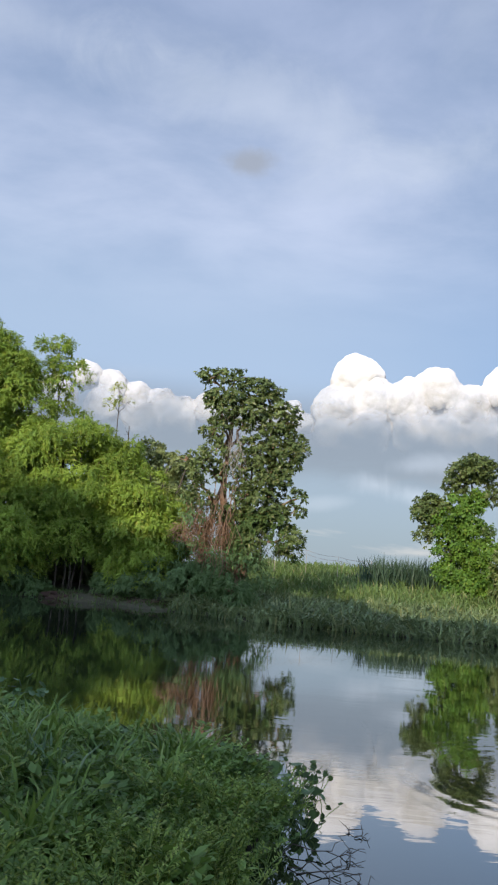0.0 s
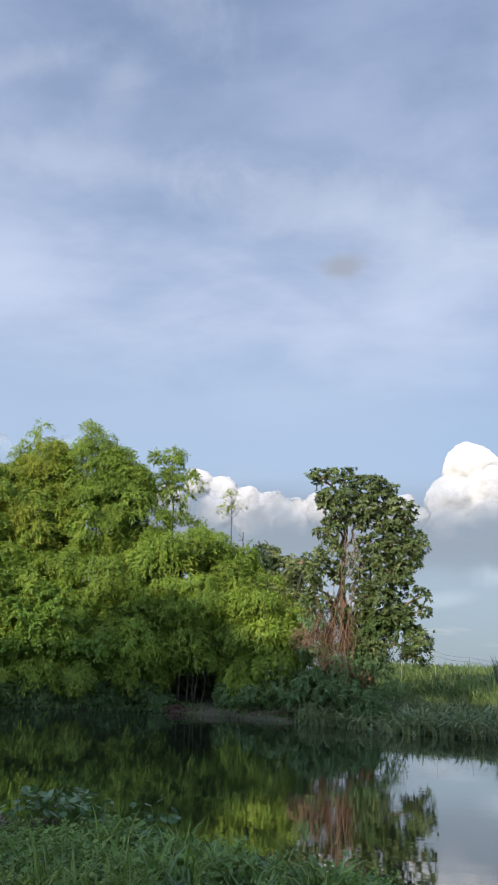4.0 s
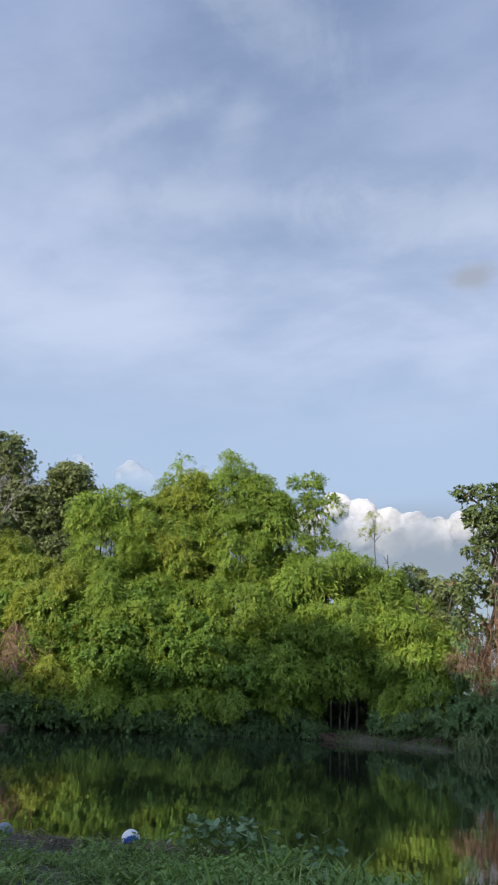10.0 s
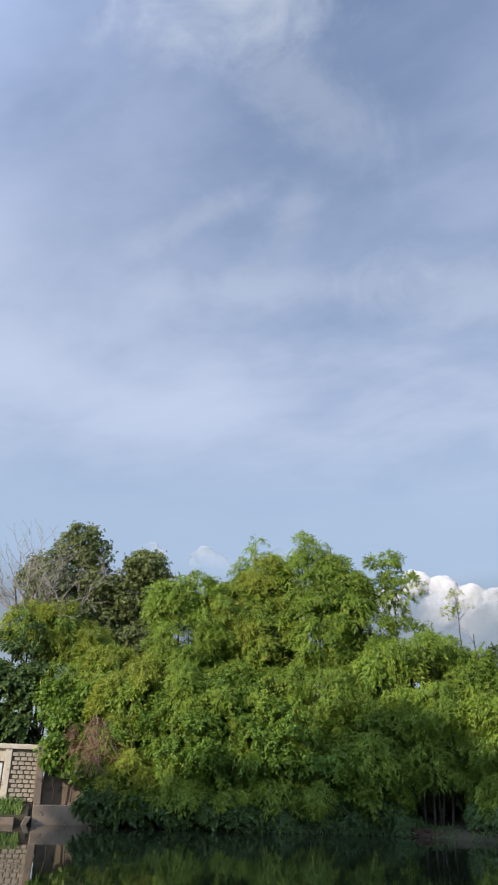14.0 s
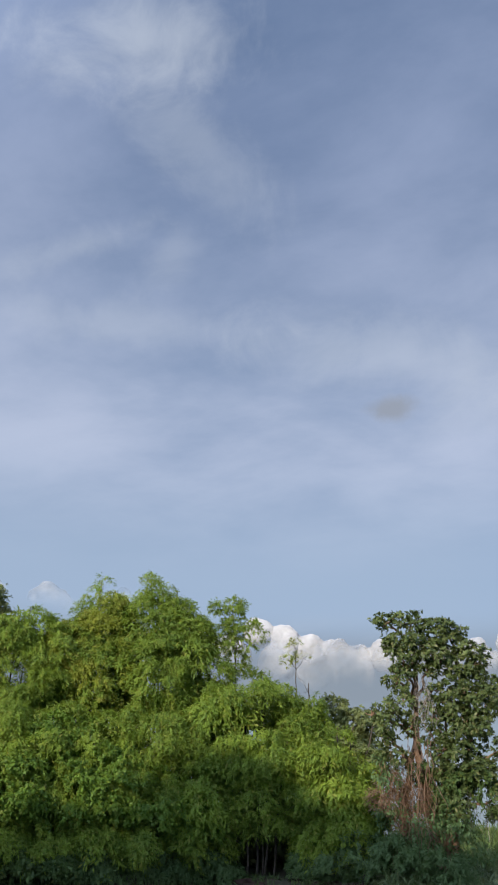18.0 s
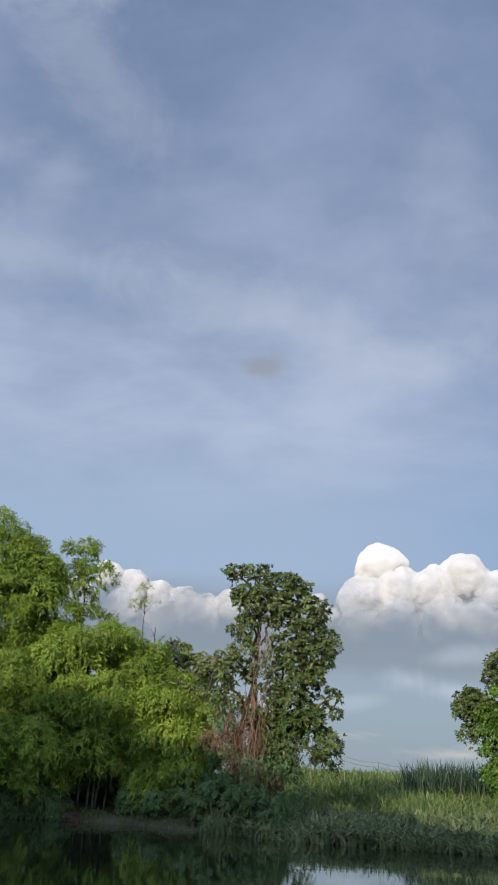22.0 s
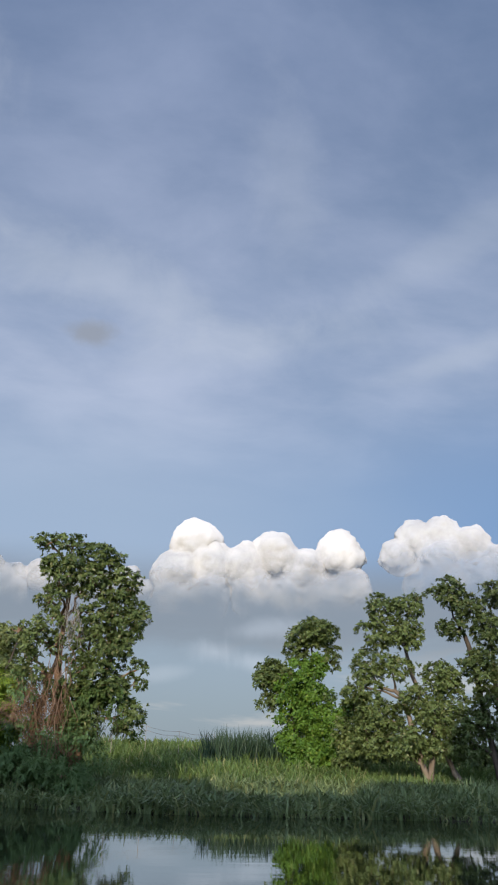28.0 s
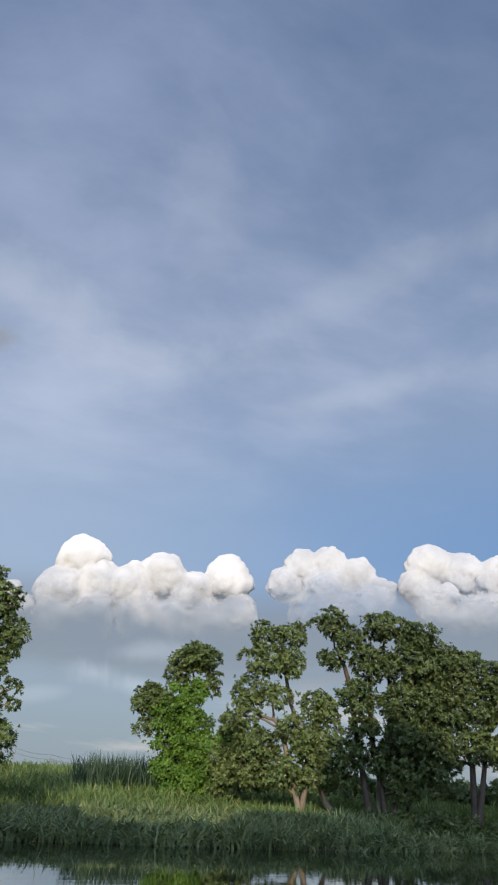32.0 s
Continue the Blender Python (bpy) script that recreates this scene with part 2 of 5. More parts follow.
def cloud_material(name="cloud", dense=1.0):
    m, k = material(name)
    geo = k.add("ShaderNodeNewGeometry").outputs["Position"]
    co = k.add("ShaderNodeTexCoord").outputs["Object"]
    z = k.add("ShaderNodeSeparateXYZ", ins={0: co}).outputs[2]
    # fades to the grey sky band, standing in for the base's shade
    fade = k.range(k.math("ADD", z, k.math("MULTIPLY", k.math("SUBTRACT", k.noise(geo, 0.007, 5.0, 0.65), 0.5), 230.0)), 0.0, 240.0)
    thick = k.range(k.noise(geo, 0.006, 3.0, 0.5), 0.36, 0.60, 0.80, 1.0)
    # normals bent up and sunward, standing in for light scattered inside the folds
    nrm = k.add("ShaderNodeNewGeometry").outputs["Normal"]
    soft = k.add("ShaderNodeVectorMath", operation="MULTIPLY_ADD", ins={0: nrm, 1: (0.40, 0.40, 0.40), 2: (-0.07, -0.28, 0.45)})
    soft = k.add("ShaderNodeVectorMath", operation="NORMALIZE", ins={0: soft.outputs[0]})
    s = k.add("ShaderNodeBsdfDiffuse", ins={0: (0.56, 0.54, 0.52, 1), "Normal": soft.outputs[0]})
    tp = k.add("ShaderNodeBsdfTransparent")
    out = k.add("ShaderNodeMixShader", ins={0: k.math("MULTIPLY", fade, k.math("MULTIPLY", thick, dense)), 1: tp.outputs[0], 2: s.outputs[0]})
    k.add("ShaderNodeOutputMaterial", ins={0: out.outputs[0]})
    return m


M_BAMBOO = leaf_material("bamboo_leaf", (0.042, 0.082, 0.015), (0.200, 0.268, 0.036), (0.28, 0.28, 0.055), gain=1.5)
M_BAMBOO_Y = leaf_material("bamboo_leaf_yellow", (0.066, 0.096, 0.016), (0.240, 0.268, 0.036), (0.30, 0.26, 0.06), gain=1.5)
M_VINE = leaf_material("vine_leaf", (0.032, 0.072, 0.012), (0.150, 0.235, 0.032), (0.21, 0.25, 0.04), 0.35, 0.5, 0.7)
M_BROAD = leaf_material("broad_leaf", (0.024, 0.044, 0.013), (0.122, 0.156, 0.048), (0.19, 0.19, 0.08), 0.2, 0.5, 0.5, 1.3)
# also fills the bamboo's foot and hollow as painted shade
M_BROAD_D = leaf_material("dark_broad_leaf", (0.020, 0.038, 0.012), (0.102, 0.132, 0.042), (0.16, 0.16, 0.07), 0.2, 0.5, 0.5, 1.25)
M_BACK = leaf_material("olive_leaf", (0.050, 0.072, 0.024), (0.205, 0.235, 0.085), (0.26, 0.25, 0.12), 0.25, 0.5, 0.5, 1.3)
# also used as shade in the vine's gaps and under the bamboo
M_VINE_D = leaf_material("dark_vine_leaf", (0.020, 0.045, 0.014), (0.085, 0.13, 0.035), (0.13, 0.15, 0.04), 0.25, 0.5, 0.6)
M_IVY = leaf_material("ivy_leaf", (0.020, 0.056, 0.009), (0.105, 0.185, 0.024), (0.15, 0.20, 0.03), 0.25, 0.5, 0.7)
M_GREYBUSH = leaf_material("grey_bush_leaf", (0.040, 0.080, 0.030), (0.11, 0.165, 0.06), None, 0.3, 0.6)
M_REED = leaf_material("reed_blade", (0.026, 0.050, 0.024), (0.180, 0.222, 0.092), (0.24, 0.24, 0.10), 0.2, 0.5, 0.3)
M_MEADOW = leaf_material("meadow_grass", (0.022, 0.052, 0.015), (0.135, 0.185, 0.052), (0.23, 0.22, 0.10), 0.2, 0.6, 0.2)
M_CATTAIL = leaf_material("cattail_blade", (0.015, 0.032, 0.018), (0.045, 0.075, 0.04), None, 0.15, 0.5)
M_NEAR = leaf_material("bank_grass", (0.034, 0.080, 0.020), (0.185, 0.275, 0.062), (0.31, 0.34, 0.12), 0.18, 0.50, 0.8, 1.35, 0.24)
M_BROADNEAR = leaf_material("bank_leaf", (0.026, 0.065, 0.016), (0.170, 0.26, 0.058), (0.24, 0.30, 0.07), 0.18, 0.46, 0.8, 1.35, 0.24)
M_YELNEAR = leaf_material("feathery_bank_leaf", (0.06, 0.11, 0.020), (0.22, 0.285, 0.052), (0.31, 0.32, 0.07), 0.2, 0.48, 0.8, 1.4, 0.25)
M_PALE = leaf_material("pale_leaf", (0.038, 0.09, 0.030), (0.12, 0.205, 0.070), None, 0.15, 0.34, 0.8, 1.1, 0.45)
M_DEAD = leaf_material("dead_vine", (0.085, 0.052, 0.032), (0.19, 0.120, 0.074), (0.25, 0.19, 0.13), 0.2, 0.8, 0.5)
M_BARK = rough_material("bark", (0.030, 0.023, 0.017), (0.088, 0.067, 0.049), 1.2, 0.9, 0.6, 12.0)
M_BARK_RED = rough_material("red_bark", (0.15, 0.084, 0.050), (0.29, 0.180, 0.112), 1.2, 0.9, 0.6, 12.0)
M_FORK = rough_material("pale_bark", (0.11, 0.082, 0.058), (0.22, 0.172, 0.128), 1.2, 0.9, 0.6, 12.0)
M_TWIG = rough_material("grey_twig", (0.20, 0.17, 0.14), (0.36, 0.32, 0.27), 2.0, 0.9, 0.3, 20.0)
M_SOIL = rough_material("bank_soil", (0.028, 0.030, 0.014), (0.068, 0.056, 0.031), 0.4, 0.95, 0.5, 6.0, (0.05, 0.085, 0.022))
M_MUD = rough_material("bare_mud", (0.030, 0.014, 0.009), (0.062, 0.032, 0.021), 1.0, 0.9, 0.5, 9.0)
M_CONCRETE = rough_material("old_concrete", (0.11, 0.083, 0.060), (0.26, 0.20, 0.145), 0.8, 0.9, 0.4, 14.0, (0.10, 0.08, 0.06))
M_WATER = water_material()
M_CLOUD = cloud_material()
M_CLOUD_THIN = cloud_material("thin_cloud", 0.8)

rng = np.random.default_rng(7)


# ---- mesh helpers ----
def quads(name, verts, faces, mat, parent=None, label="", smooth=False):
    """One object from arrays of vertices and of faces with the same number of corners."""
    me = bpy.data.meshes.new(name)
    verts, faces = np.asarray(verts, np.float32).reshape(-1, 3), np.asarray(faces, np.int32)
    n, c = faces.shape
    me.vertices.add(len(verts))
    me.vertices.foreach_set("co", verts.ravel())
    me.loops.add(n * c)
    me.loops.foreach_set("vertex_index", faces.ravel())
    me.polygons.add(n)
    me.polygons.foreach_set("loop_start", np.arange(0, n * c, c, dtype=np.int32))
    me.polygons.foreach_set("loop_total", np.full(n, c, np.int32))
    if smooth:
        me.polygons.foreach_set("use_smooth", np.ones(n, bool))
    me.update(calc_edges=True)
    me.materials.append(mat)
    ob = new(name, me)
    if parent:
        ob.parent = parent
    if label:
        ob["label"] = label
    return ob


def part(name, bm, mat, parent=None, label="", smooth=False):
    me = bpy.data.meshes.new(name)
    bm.to_mesh(me)
    bm.free()
    if smooth:
        me.polygons.foreach_set("use_smooth", np.ones(len(me.polygons), bool))
    me.materials.append(mat)
    ob = new(name, me)
    ob.parent = parent
    if label:
        ob["label"] = label
    return ob


def thing(name, label, category, place=(0, 0, 0), group="", kind=""):
    ob = new(name)
    ob.location = place
    return tagged(ob, label, category, group, kind)


def polar(az, d, z=0.0):
    """A place d metres off in the direction az (degrees, clockwise from +y)."""
    return np.array((d * math.sin(radians(az)), d * math.cos(radians(az)), z))


def at(az, el, d):
    return polar(az, d, 1.9 + d * math.tan(radians(el)))


def unit(v):
    return v / np.maximum(np.linalg.norm(v, axis=-1, keepdims=True), 1e-9)


def leaves(p, axis, length, width, droop=0.0, rng=rng, face=None):
    """A pointed leaf at each p along axis, its blade turned towards face: vertices and faces."""
    n = len(p)
    axis = unit(axis)
    turned = unit(rng.normal(size=(n, 3)))
    if face is not None:
        turned = unit(unit(np.broadcast_to(face, (n, 3))) + turned * 0.42)
    side = unit(np.cross(axis, turned))
    length, width = np.broadcast_to(length, n)[:, None], np.broadcast_to(width, n)[:, None]
    mid = p + axis * length * 0.45
    tip = p + axis * length
    tip[:, 2] -= droop * length[:, 0]
    v = np.stack([p, mid + side * width * 0.5, tip, mid - side * width * 0.5], 1)
    return v.reshape(-1, 3), np.arange(n * 4).reshape(n, 4)


def tubes(paths, sides=6):
    """Tapered limbs. Each path: list of (x, y, z, radius)."""
    V, F, o = [], [], 0
    ang = np.linspace(0, 2 * math.pi, sides, endpoint=False)
    for path in paths:
        path = np.asarray(path, float)
        c, r = path[:, :3], path[:, 3]
        t = unit(np.gradient(c, axis=0))
        ref = np.where(np.abs(t[:, 2:3]) < 0.9, (0, 0, 1.0), (1.0, 0, 0))
        u = unit(np.cross(t, ref))
        w = np.cross(t, u)
        ring = c[:, None] + r[:, None, None] * (np.cos(ang)[None, :, None] * u[:, None] + np.sin(ang)[None, :, None] * w[:, None])
        V.append(ring.reshape(-1, 3))
        m = len(path)
        i, j = np.meshgrid(np.arange(m - 1), np.arange(sides), indexing="ij")
        a, b = i * sides + j, i * sides + (j + 1) % sides
        F.append(np.stack([a, b, b + sides, a + sides], -1).reshape(-1, 4) + o)
        o += m * sides
    return np.concatenate(V), np.concatenate(F)


def bent(a, b, r0, r1, n=7, wob=0.12, lift=0.0, rng=rng):
    """A wobbling path from a to b."""
    a, b = np.asarray(a, float), np.asarray(b, float)
    s = np.linspace(0, 1, n)[:, None]
    L = np.linalg.norm(b - a)
    p = a + (b - a) * s + np.sin(s * math.pi) * (0, 0, lift * L)
    k = rng.normal(size=(n, 3)) * wob * L / n
    k[0] = k[-1] = 0
    return np.concatenate([p + k, r0 + (r1 - r0) * s], 1)


def blades(p, height, width, lean, rng=rng):
    """Grass blades in three pieces that bend over: p (n,3), height (n), lean (n,2)."""
    n = len(p)
    yaw = rng.uniform(0, 2 * math.pi, n)
    side = np.stack([np.cos(yaw), np.sin(yaw), np.zeros(n)], 1) * np.broadcast_to(width, n)[:, None] * 0.5
    rows = []
    for s, w in ((0.0, 0.8), (0.4, 1.0), (0.75, 0.7), (1.0, 0.08)):
        c = p.copy()
        c[:, 2] += height * (s - 0.30 * s ** 3 * np.minimum(2.2, np.linalg.norm(lean, axis=1) / np.maximum(height, 0.01) * 1.8))
        c[:, :2] += lean * s ** 2
        rows += [c - side * w, c + side * w]
    v = np.stack(rows, 1)
    f = np.array([[0, 1, 3, 2], [2, 3, 5, 4], [4, 5, 7, 6]])
    return v.reshape(-1, 3), (np.arange(n)[:, None, None] * 8 + f).reshape(-1, 4)


def join(*vf):
    V, F, o = [], [], 0
    for v, f in vf:
        V.append(v)
        F.append(f + o)
        o += len(v)
    return np.concatenate(V), np.concatenate(F)


# ---- the lie of the land ----
FAR_X = (-3000, -120, -60, -38, -30, -24, -18.4, -14, -9.5, -5.2, -2.4, 0, 2, 6.5, 9.4, 14, 17, 20.5, 26, 40, 120, 3000)
FAR_Y = (30, 30, 30, 31, 31.2, 32.1, 33.2, 35.5, 38.2, 36.6, 35.0, 33.4, 32.2, 31.2, 30.8, 30.2, 30.2, 31.3, 31.9, 33, 34, 34)
NEAR_X = (-3000, -40, -8, -5.5, -4.9, -3.7, -2, -0.8, 0.2, 0.6, 1.0, 2.0, 6, 12, 40, 3000)
NEAR_Y = (11, 11, 9.7, 10.0, 10.2, 10.4, 9.0, 8.3, 7.6, 7.2, 6.6, 4.9, 1.0, 0.6, 0, 0)
SIDE_Y = (-3000, -2, 0, 2, 4, 5.2, 6.2, 7.0, 7.6, 3000)      # the near bank's edge beside the open water
SIDE_X = (3000, 30, 2.5, 0.6, 0.05, 0.12, 0.36, 0.6, 0.7, 0.7)


def near_shore(x, y):
    """Metres behind the near bank's edge."""
    return np.minimum(np.interp(x, NEAR_X, NEAR_Y) - y, np.interp(y, SIDE_Y, SIDE_X) - x)


def ground_z(x, y):
    far = y - np.interp(x, FAR_X, FAR_Y)
    near = near_shore(x, y)
    zf = np.interp(far, (-4, -0.5, 0, 0.4, 2, 6, 12, 40, 400), (-1.4, -0.25, -0.02, 0.25, 0.5, 0.95, 1.35, 1.5, 1.5))
    hill = np.interp(far, (-4, -0.5, 0, 0.4, 3, 6, 12, 25, 38, 60, 400), (-1.4, -0.25, -0.02, 0.12, 0.25, 0.45, 0.95, 1.9, 2.9, 3.0, 3.0))
    flat = np.interp(far, (-4, -0.5, 0, 0.4, 3, 6, 12, 25, 400), (-1.4, -0.25, -0.02, 0.12, 0.3, 0.6, 1.2, 1.5, 1.5))
    rise = np.interp(x, (-9, -3), (0.0, 1.0))
    down = np.interp(x, (14, 24), (0.0, 1.0))
    zf = zf * (1 - rise) + rise * (hill * (1 - down) + flat * down)
    zn = np.interp(near, (-4, -0.6, 0, 0.4, 2, 5, 12, 400), (-1.4, -0.2, -0.02, 0.06, 0.16, 0.3, 0.4, 0.5))
    return np.maximum(zf, zn)


def steps(spans):
    out = [spans[0][0]]
    for a, b, s in spans:
        out += list(np.arange(a, b, s))[1:] + [b]
    return np.unique(np.round(out, 4))


gx = steps([(-3000, -200, 400), (-200, -60, 14), (-60, -10, 1.0), (-10, 6, 0.4), (6, 50, 1.0), (50, 200, 15), (200, 3000, 400)])
gy = steps([(-3000, -200, 400), (-200, -20, 20), (-20, 0, 1.5), (0, 13, 0.4), (13, 27, 3.5), (27, 50, 0.5), (50, 90, 4), (90, 200, 15), (200, 3000, 400)])
X, Y = np.meshgrid(gx, gy, indexing="ij")
Z = ground_z(X, Y)
Z = Z + np.where((Z > -0.2) & (np.abs(X) < 100), 0.07 * np.sin(X * 1.3 + 1) * np.sin(Y * 1.1) + 0.04 * np.sin(X * 3.1 + Y * 2.3), 0)
i, j = np.meshgrid(np.arange(len(gx) - 1), np.arange(len(gy) - 1), indexing="ij")
a = i * len(gy) + j
ground = quads("ground", np.stack([X, Y, Z], -1).reshape(-1, 3), np.stack([a, a + len(gy), a + len(gy) + 1, a + 1], -1).reshape(-1, 4), M_SOIL, smooth=True)
tagged(ground, "dark earth banks and flat land beyond the river", "ground", kind="structure")
water = quads("water", [(-3000, -20, 0), (3000, -20, 0), (3000, 60, 0), (-3000, 60, 0)], [(0, 1, 2, 3)], M_WATER)
tagged(water, "calm dark green river mirroring trees and sky", "water", kind="structure")


# ---- clouds ----
def cumulus(label, base_el, bulbs, dist=2300.0, seed=1, mat=None):
    """A heap of cloud: bulbs of (azimuth, elevation, radius in degrees), each budding smaller ones."""
    r = np.random.default_rng(seed)
    bm = bmesh.new()
    bmesh.ops.create_icosphere(bm, subdivisions=2, radius=1)
    sv = np.array([v.co[:] for v in bm.verts])
    sf = np.array([[v.index for v in f.verts] for f in bm.faces])
    bm.free()
    base = dist * math.tan(radians(base_el))
    org = np.array(polar(bulbs[0][0], dist, base))
    balls = []
    for az, el, rad in bulbs:
        c = polar(az, dist, 0) + (0, 0, dist * math.tan(radians(el)))
        R = dist * math.tan(radians(rad)) * 0.84
        balls.append((c, R))
        for q in range(15):
            d = unit(r.normal(size=3) + (0.0, -0.5, 0.25))
            b = R * r.uniform(0.16, 0.44)
            e = c + d * (R * 1.05 - b * 0.75)
            balls.append((e, b))
            for _ in range(4):
                g = unit(r.normal(size=3) + d * 0.8)
                m = b * r.uniform(0.2, 0.45)
                balls.append((e + g * (b * 1.03 - m * 0.6), m))
    V, F, o = [], [], 0
    for c, R in balls:
        V.append(c + sv * R * (1, 1, 0.94) - org)
        F.append(sf + o)
        o += len(sv)
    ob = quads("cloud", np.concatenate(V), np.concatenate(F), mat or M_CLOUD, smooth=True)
    skin = ob.modifiers.new("skin", "REMESH")
    skin.mode, skin.voxel_size, skin.use_smooth_shade = "VOXEL", 6.5, True
    ease = ob.modifiers.new("ease", "SMOOTH")
    ease.factor, ease.iterations = 0.5, 14
    for size, strength, kind in ((95.0, 24.0, "SOFT_NOISE"), (38.0, 11.0, "SOFT_NOISE"), (13.0, 9.0, "SOFT_NOISE")):
        tex = bpy.data.textures.new("billow", "CLOUDS")
        tex.noise_scale, tex.noise_depth, tex.noise_type = size, 2, kind
        puff = ob.modifiers.new("billow", "DISPLACE")
        puff.texture, puff.strength, puff.mid_level, puff.texture_coords = tex, strength, 0.35, "LOCAL"
    last = ob.modifiers.new("soften", "SMOOTH")
    last.factor, last.iterations = 0.4, 1
    ob.location = org
    return tagged(ob, label, "cloud", "cumulus clouds", "structure")


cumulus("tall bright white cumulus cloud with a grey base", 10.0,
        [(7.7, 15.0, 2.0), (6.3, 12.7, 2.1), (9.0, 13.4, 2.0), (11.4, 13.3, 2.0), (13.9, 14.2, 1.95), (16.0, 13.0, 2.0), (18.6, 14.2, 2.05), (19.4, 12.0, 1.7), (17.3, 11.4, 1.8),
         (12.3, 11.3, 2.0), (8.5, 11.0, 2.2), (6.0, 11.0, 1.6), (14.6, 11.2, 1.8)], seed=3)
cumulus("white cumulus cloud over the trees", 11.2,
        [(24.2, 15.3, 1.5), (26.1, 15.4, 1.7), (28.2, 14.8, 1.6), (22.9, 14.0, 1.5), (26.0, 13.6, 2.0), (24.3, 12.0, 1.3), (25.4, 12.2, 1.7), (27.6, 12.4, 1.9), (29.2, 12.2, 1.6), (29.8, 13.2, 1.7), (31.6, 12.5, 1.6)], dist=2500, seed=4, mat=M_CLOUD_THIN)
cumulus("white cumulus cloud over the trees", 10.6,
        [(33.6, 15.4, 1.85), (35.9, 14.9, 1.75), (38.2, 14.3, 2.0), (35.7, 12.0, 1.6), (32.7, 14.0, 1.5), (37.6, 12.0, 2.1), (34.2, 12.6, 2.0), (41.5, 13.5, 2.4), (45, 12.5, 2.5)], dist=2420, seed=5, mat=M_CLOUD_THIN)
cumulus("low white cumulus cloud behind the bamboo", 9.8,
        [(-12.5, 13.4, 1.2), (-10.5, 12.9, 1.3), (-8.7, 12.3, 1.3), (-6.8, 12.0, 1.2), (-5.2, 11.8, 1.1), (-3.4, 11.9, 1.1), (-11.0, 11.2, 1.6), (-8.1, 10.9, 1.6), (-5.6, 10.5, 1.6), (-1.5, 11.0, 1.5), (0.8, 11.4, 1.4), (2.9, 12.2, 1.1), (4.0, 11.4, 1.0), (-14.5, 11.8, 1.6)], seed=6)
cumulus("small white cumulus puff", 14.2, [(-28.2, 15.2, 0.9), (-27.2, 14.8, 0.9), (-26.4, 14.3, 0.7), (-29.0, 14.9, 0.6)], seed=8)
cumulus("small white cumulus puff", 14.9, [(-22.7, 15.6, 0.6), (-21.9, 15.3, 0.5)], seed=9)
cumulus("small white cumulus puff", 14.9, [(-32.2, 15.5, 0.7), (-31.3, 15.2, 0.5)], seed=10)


# ---- trees ----
def tufts(lobes, n, sub, rng, low=-0.25):
    """Places for n tufts: on small domes that sit on the lobes, so that a crown is lumpy, with gaps between the domes."""
    L = np.asarray(lobes, float)
    area = L[:, 3] * L[:, 5] + L[:, 4] * L[:, 5] + L[:, 3] * L[:, 4]
    m = max(3, int(2.6 * area.sum() / (3 * sub * sub)))
    k = rng.choice(len(L), m, p=area / area.sum())
    d = unit(rng.normal(size=(m, 3)))
    d[:, 2] = np.where(d[:, 2] < low, d[:, 2] * 0.4, d[:, 2])
    c = L[k, :3] + d * (L[k, 3:] - sub * 0.45) * rng.uniform(0.82, 1.08, m)[:, None]
    out = unit(d / L[k, 3:])
    ok = np.ones(m, bool)
    for i, l in enumerate(L):
        ok &= ~((np.linalg.norm((c - l[:3]) / l[3:], axis=1) < 0.62) & (k != i))
    c, out = c[ok], out[ok]
    rad = sub * rng.uniform(0.55, 1.3, len(c))
    j = rng.choice(len(c), n, p=rad ** 2 / (rad ** 2).sum())
    e = unit(rng.normal(size=(n, 3)) + out[j] * 0.85 + (0, 0, 0.35))
    return c[j] + e * rad[j][:, None] * (0.95, 0.95, 1.0) * rng.uniform(0.6, 1.0, n)[:, None], unit(e + out[j] * 0.5), j


def bouquet(lobes, n, rng, ball=0.68):
    """Places for tufts on small clumps that fill a crown with gaps between them, looser round its outline."""
    L = np.asarray(lobes, float)
    d = unit(rng.normal(size=(len(L) * 4, 3)) + (0, 0, 0.15))
    base = np.repeat(L, 4, 0)
    small = base.copy()
    small[:, :3] += d * base[:, 3:] * rng.uniform(0.75, 1.05, len(base))[:, None]
    small[:, 3:] = base[:, 3:].mean(1, keepdims=True) * rng.uniform(0.15, 0.35, (len(base), 1))
    L = np.concatenate([L * (1, 1, 1, 0.96, 0.96, 0.96), small])
    L[:, 3:] = np.maximum(L[:, 3:] - ball * 0.22, L[:, 3:] * 0.5)
    w = (L[:, 3] * L[:, 4] * L[:, 5]) ** 0.75
    k = rng.choice(len(L), 900, p=w / w.sum())
    d = unit(rng.normal(size=(len(k), 3)))
    c = L[k, :3] + d * L[k, 3:] * (rng.uniform(0, 1, len(k)) ** 0.4)[:, None]
    kept = []
    for i in range(len(c)):
        if not kept or np.min(np.linalg.norm((c[kept] - c[i]) * (1, 0.8, 1.25), axis=1)) > ball * 1.2:
            kept.append(i)
    c, d = c[kept], d[kept]
    rad = ball * rng.uniform(0.42, 1.12, len(c))
    j = rng.choice(len(c), n, p=rad ** 2 / (rad ** 2).sum())
    e = unit(rng.normal(size=(n, 3)) + d[j] * 0.5 + (0, 0, 0.45))
    return c[j] + e * rad[j][:, None] * (1.1, 1.1, 0.75) * rng.uniform(0.4, 1.1, n)[:, None], unit(e + d[j] * 0.3 + rng.normal(size=e.shape) * 0.35)


